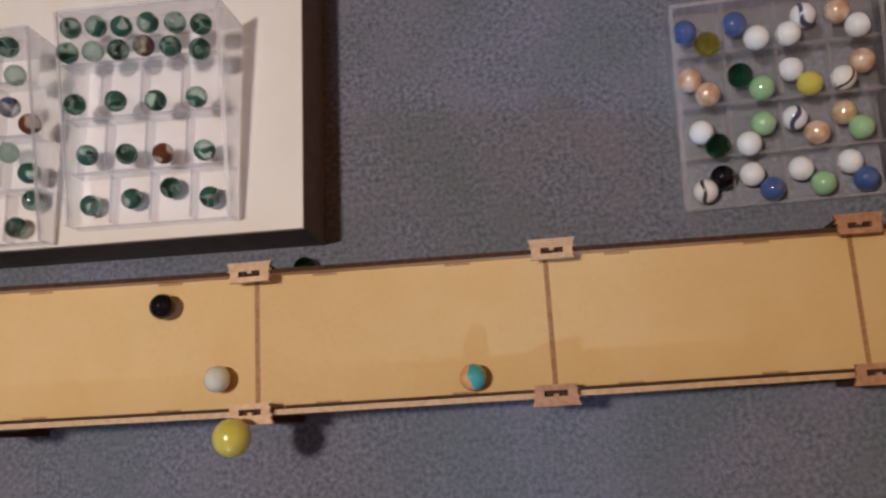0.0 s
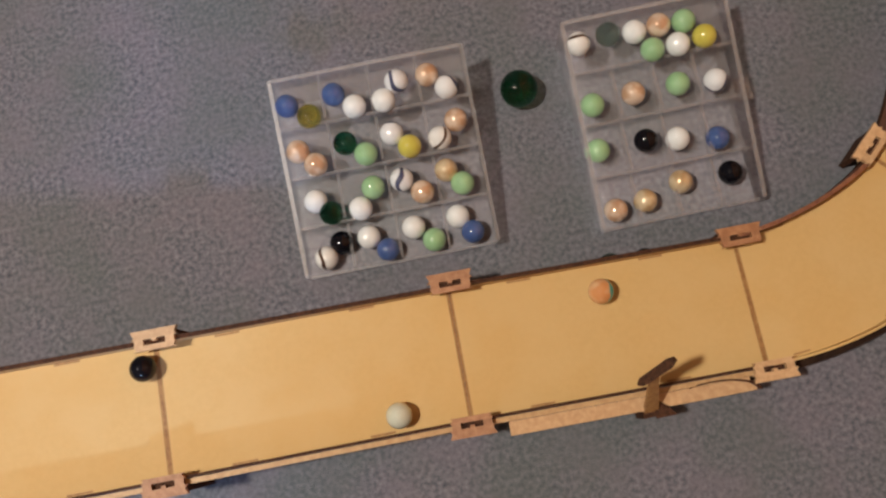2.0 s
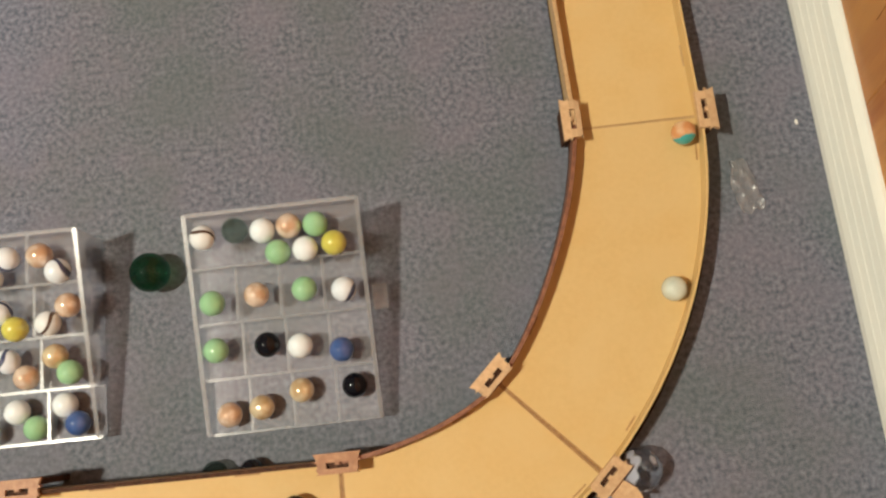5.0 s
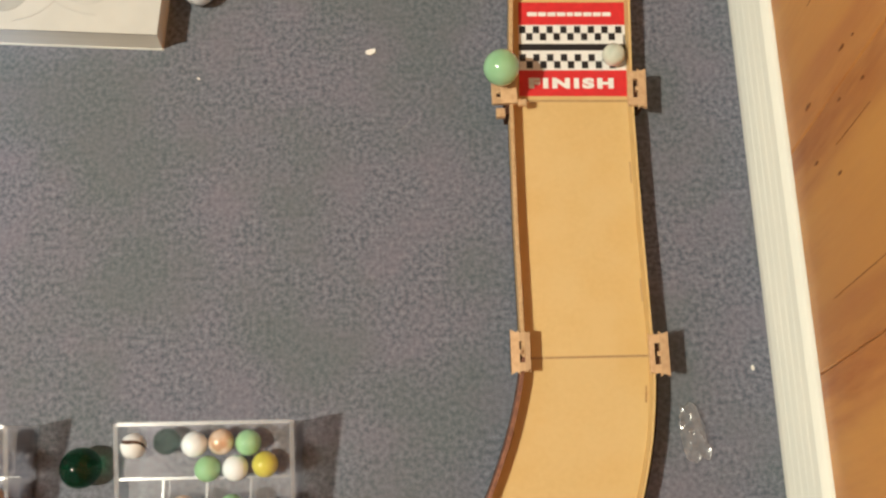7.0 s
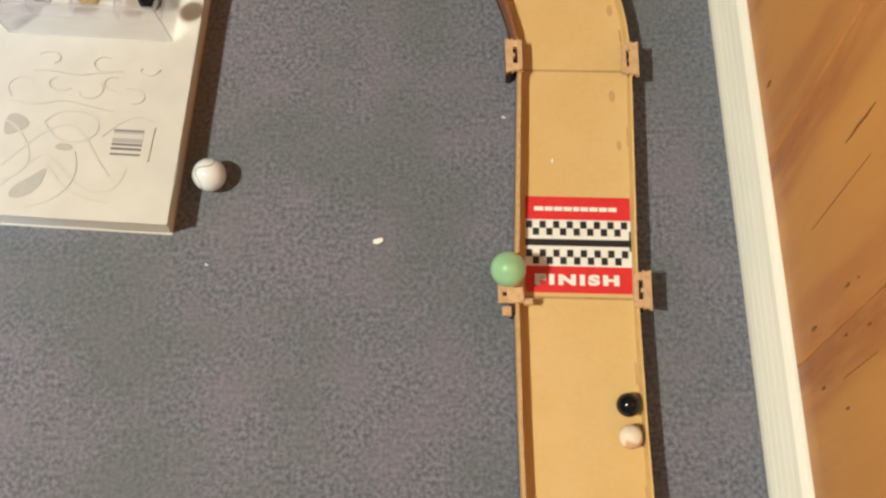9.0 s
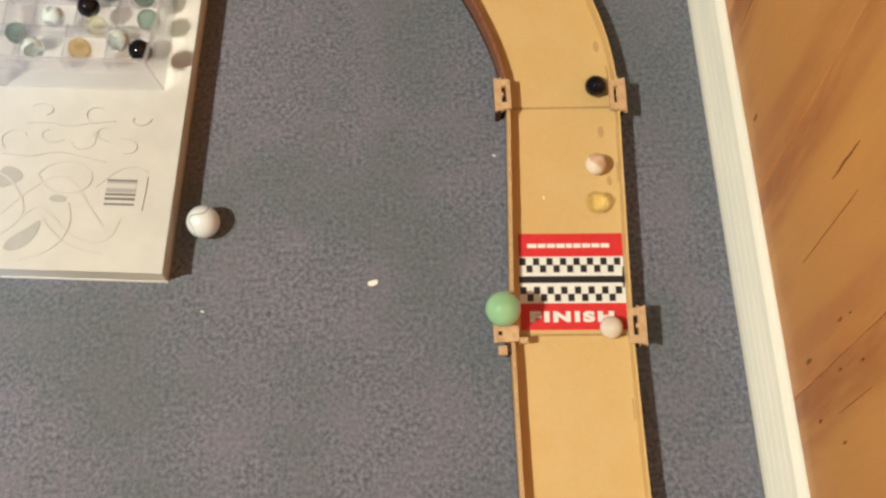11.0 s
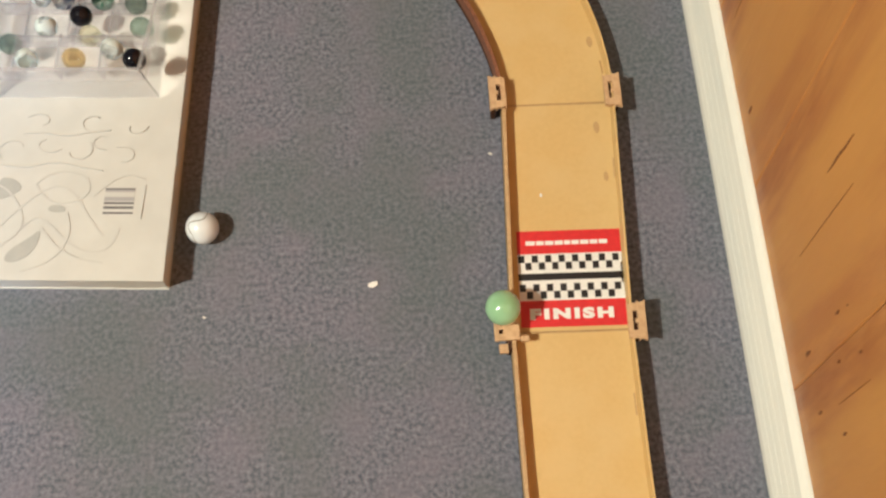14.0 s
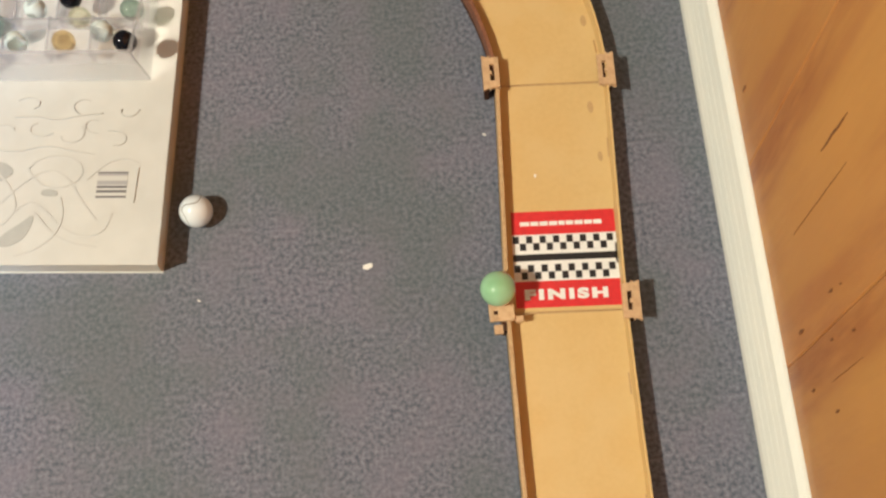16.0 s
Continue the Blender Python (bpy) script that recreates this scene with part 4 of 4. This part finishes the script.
def build_loose():
    random.seed(21)
    marble(G_DARK, loose(0.3039, 0.1814, 0.0117), 0.0117, "large dark green glass marble on the carpet", "large marbles")
    marble(M_VEIN, loose(0.3653, 0.4848, 0.0112), 0.0112, "large white marble with a thin grey vein on the carpet", "large marbles")
    marble(M_GREEN, loose(0.5595, 0.4095, 0.0335), 0.0112, "large mint-green marble resting on a track clip", "large marbles")
    marble(M_YELLOW, loose(-0.1058, -0.0147, 0.0775), 0.0102, "large yellow marble resting on a track clip", "large marbles")
    marble(G_SMOKE, loose(0.5694, 0.0333, 0.0122), 0.0122, "large clear grey glass marble on the carpet beside the track", "large marbles")
    marble(G_DARK, loose(-0.0828, 0.0861, R), R, "dark green glass marble on the carpet beside the track", "loose marbles")
    marble(G_GREY, loose(0.3317, 0.0615, R), R, "grey clear glass marble on the carpet beside the track", "loose marbles")
    marble(M_BLACK, loose(0.3528, 0.06, R), R, "black marble on the carpet beside the track", "loose marbles")


def build_scraps():
    bm = bmesh.new()
    prism(bm, [(-0.0035, -0.0010), (-0.0008, -0.0024), (0.0030, -0.0014), (0.0034, 0.0012), (0.0004, 0.0016), (-0.0030, 0.0012)], 0.0, 0.0012)
    ob = mesh_object("paper_scrap", bm, FLECK)
    ob.matrix_world = pose(0.4768, 0.4395, 0.0002, 4, -3, 10)
    tagged(ob, "tiny torn white paper scrap on the carpet", "scrap", "scraps on the carpet")
    for x, y, sc in ((0.5633, 0.5266, 0.4), (0.3636, 0.4259, 0.35), (0.7026, 0.2242, 0.5)):
        o = ob.copy()
        scene.collection.objects.link(o)
        o.matrix_world = pose(x, y, 0.0002, 0, 0, x * 900) @ Matrix.Diagonal((sc, sc, sc, 1))
    random.seed(8)
    for x, y, a, n in ((0.492, 0.383, 35, 8), (0.430, 0.395, 60, 5), (0.520, 0.300, 100, 5)):
        bm = bmesh.new()
        px, bend = 0.0, random.uniform(-0.25, 0.25)
        ring = None
        for k in range(n + 1):
            c = Vector((0.0017 * k, 0.004 * bend * math.sin(k * 0.6), 0.0006 + 0.0003 * math.sin(k)))
            cur = [bm.verts.new(c + Vector((0, 0.00013 * math.cos(q * 2.094), 0.00013 * math.sin(q * 2.094)))) for q in range(3)]
            if ring:
                for q in range(3):
                    bm.faces.new((ring[q], ring[(q + 1) % 3], cur[(q + 1) % 3], cur[q]))
            ring = cur
        lint = mesh_object("lint_fibre", bm, LINT)
        lint.matrix_world = pose(x, y, 0.0, 0, 0, a)
        tagged(lint, "thin pale lint fibre lying on the carpet", "lint", "lint on the carpet")
    # crumpled clear wrapper
    random.seed(3)
    bm = bmesh.new()
    bmesh.ops.create_grid(bm, x_segments=12, y_segments=16, size=0.5)
    for v in bm.verts:
        u, w = v.co.x * 2, v.co.y * 2
        wide = 0.62 + 0.30 * math.cos(w * 1.5 + 0.4) + 0.08 * math.sin(w * 7)
        fold = abs(math.sin(u * 3.1 + w * 2.2)) * 0.0030 + abs(math.sin(u * 1.3 - w * 4.1)) * 0.0022
        v.co = Vector((u * 0.0085 * wide + 0.0012 * w, w * 0.0165 + 0.0011 * math.sin(u * 5), 0.0010 + fold + random.uniform(0.0, 0.0007)))
    bmesh.ops.solidify(bm, geom=bm.faces[:], thickness=0.0002)
    w = mesh_object("plastic_wrapper", bm, WRAPPER)
    w.matrix_world = pose(0.6617, 0.1879, 0.0003, 0, 0, 12)
    tagged(w, "small crumpled clear plastic wrapper on the carpet", "wrapper")


build_room()
east = build_wood_wall()
build_track()
for j in range(1, len(JOINTS) - 1):
    for sd in (1, -1):
        build_clip(j, sd)
build_side_gate()
build_finish()
build_left_box()
build_cases()
build_book()
build_loose()
build_scraps()
build_smudges()
build_planks(east)

# ---- what rolls ----
RUNNERS = [
    (M_BLACK, "glossy black marble rolling down the track", [(0, 0.2854, 0.0235), (0.5, 0.3404, 0.0253), (1, 0.3930, 0.0247), (1.5, 0.4447, 0.0243), (2.1, 0.5059, 0.0256), (2.5, 0.5454, 0.0257), (3, 0.5964, 0.0249), (3.5, 0.6469, 0.0256), (4, 0.7003, 0.0246), (4.2, 0.7228, 0.0258), (5.4, 0.8599, 0.0100), (7, 1.0456, -0.0240), (8.4, 1.1954, -0.0266), (8.8, 1.2365, -0.0266), (9, 1.2582, -0.0266), (9.2, 1.2845, -0.0266), (9.6, 1.3378, -0.0266), (9.7, 1.3490, -0.0264), (11, 1.4990, -0.0220), (13, 1.6690, -0.0250), (16, 1.7890, -0.0260)]),
    (M_CREAM, "cream-white marble rolling down the track", [(0, 0.3171, -0.0189), (0.5, 0.3954, -0.0188), (1, 0.4722, -0.0226), (1.5, 0.5509, -0.0260), (2.1, 0.6452, -0.0261), (2.5, 0.7112, -0.0266), (3, 0.7949, -0.0266), (3.5, 0.8690, -0.0260), (4, 0.9338, -0.0262), (4.2, 0.9589, -0.0250), (6.3, 1.2553, -0.0265), (6.5, 1.2847, -0.0266), (7, 1.3551, -0.0262), (7.4, 1.4068, -0.0243), (8, 1.4917, -0.0215), (10, 1.6690, -0.0240), (16, 1.8085, -0.0260)]),
    (M_SWIRL, "turquoise and orange swirled marble rolling down the track", [(0, 0.4576, -0.0266), (0.5, 0.5339, -0.0159), (1, 0.6070, 0.0095), (1.5, 0.6817, 0.0253), (1.8, 0.7263, 0.0245), (2.1, 0.7684, 0.0200), (2.5, 0.8341, 0.0128), (3, 0.9068, -0.0053), (3.5, 0.9730, -0.0215), (4, 1.0342, -0.0251), (4.2, 1.0578, -0.0241), (6.3, 1.3146, -0.0266), (7.4, 1.4593, -0.0240), (9.5, 1.6890, -0.0240), (16, 1.8085, -0.0100)]),
    (M_PINK, "pink and white swirled marble rolling down the track", [(0, 0.0299, 0.0100), (4.2, 0.5594, 0.0000), (6.5, 0.9220, -0.0200), (8.8, 1.2148, -0.0260), (9, 1.2392, -0.0266), (9.2, 1.2610, -0.0266), (9.4, 1.2804, -0.0266), (9.6, 1.3020, -0.0266), (9.7, 1.3109, -0.0266), (11.8, 1.5223, -0.0150), (13.5, 1.6790, -0.0200), (16, 1.7890, 0.0080)]),
    (G_YELLOW, "clear yellow glass marble rolling down the track", [(0, 0.0000, -0.0120), (4.2, 0.5006, -0.0200), (6.5, 0.8346, -0.0200), (9.4, 1.2265, -0.0266), (9.6, 1.2490, -0.0266), (9.7, 1.2614, -0.0266), (11.8, 1.5013, -0.0106), (12.5, 1.5648, -0.0050), (16, 1.7690, 0.0200)]),
    (M_PEARL, "pearly white marble rolling down the track", [(0, 0.0020, 0.0220), (4.2, 0.3305, 0.0150), (9.7, 1.1558, -0.0200), (11.8, 1.4277, -0.0242), (12.5, 1.5018, -0.0205), (12.7, 1.5221, -0.0215), (12.9, 1.5376, -0.0219), (13.1, 1.5564, -0.0211), (16, 1.7490, -0.0150)]),
]


def glide(rows, t):
    """Smooth course through the rows: distance along the track and offset across it."""
    ts = [r[0] for r in rows]
    i = min(max(int(np.searchsorted(ts, t, side="right")) - 1, 0), len(rows) - 2)
    out = []
    for c in (1, 2):
        v = [r[c] for r in rows]

        def slope(k):
            if k == 0 or k == len(rows) - 1:
                j = min(k, len(rows) - 2)
                return (v[j + 1] - v[j]) / (ts[j + 1] - ts[j])
            a, b = (v[k] - v[k - 1]) / (ts[k] - ts[k - 1]), (v[k + 1] - v[k]) / (ts[k + 1] - ts[k])
            return 0.0 if a * b <= 0 else 2 * a * b / (a + b)

        h = ts[i + 1] - ts[i]
        u = (t - ts[i]) / h
        out.append((2 * u**3 - 3 * u * u + 1) * v[i] + (u**3 - 2 * u * u + u) * h * slope(i) + (3 * u * u - 2 * u**3) * v[i + 1] + (u**3 - u * u) * h * slope(i + 1))
    return out


def motions():
    for mt, label, rows in RUNNERS:
        ob = marble(mt, Matrix(), R, label, "rolling marbles")
        turn, last, keys = Euler((0, 0, 0)).to_quaternion(), None, []
        grip = 0.00596 if mt is M_SWIRL else R
        for f in range(0, 481):
            t = f / 30
            s, lat = glide(rows, t)
            p, _ = on_track(max(s, 0.0), lat, R)
            if last is not None:
                d = p - last
                if d.length > 1e-6:
                    axis = Vector((0, 0, 1)).cross(d)
                    turn = Matrix.Rotation(d.length / grip, 3, axis.normalized()).to_quaternion() @ turn
            last = p
            keys.append((t, Matrix.LocRotScale(p, turn, None)))
        walk(ob, keys)


motions()
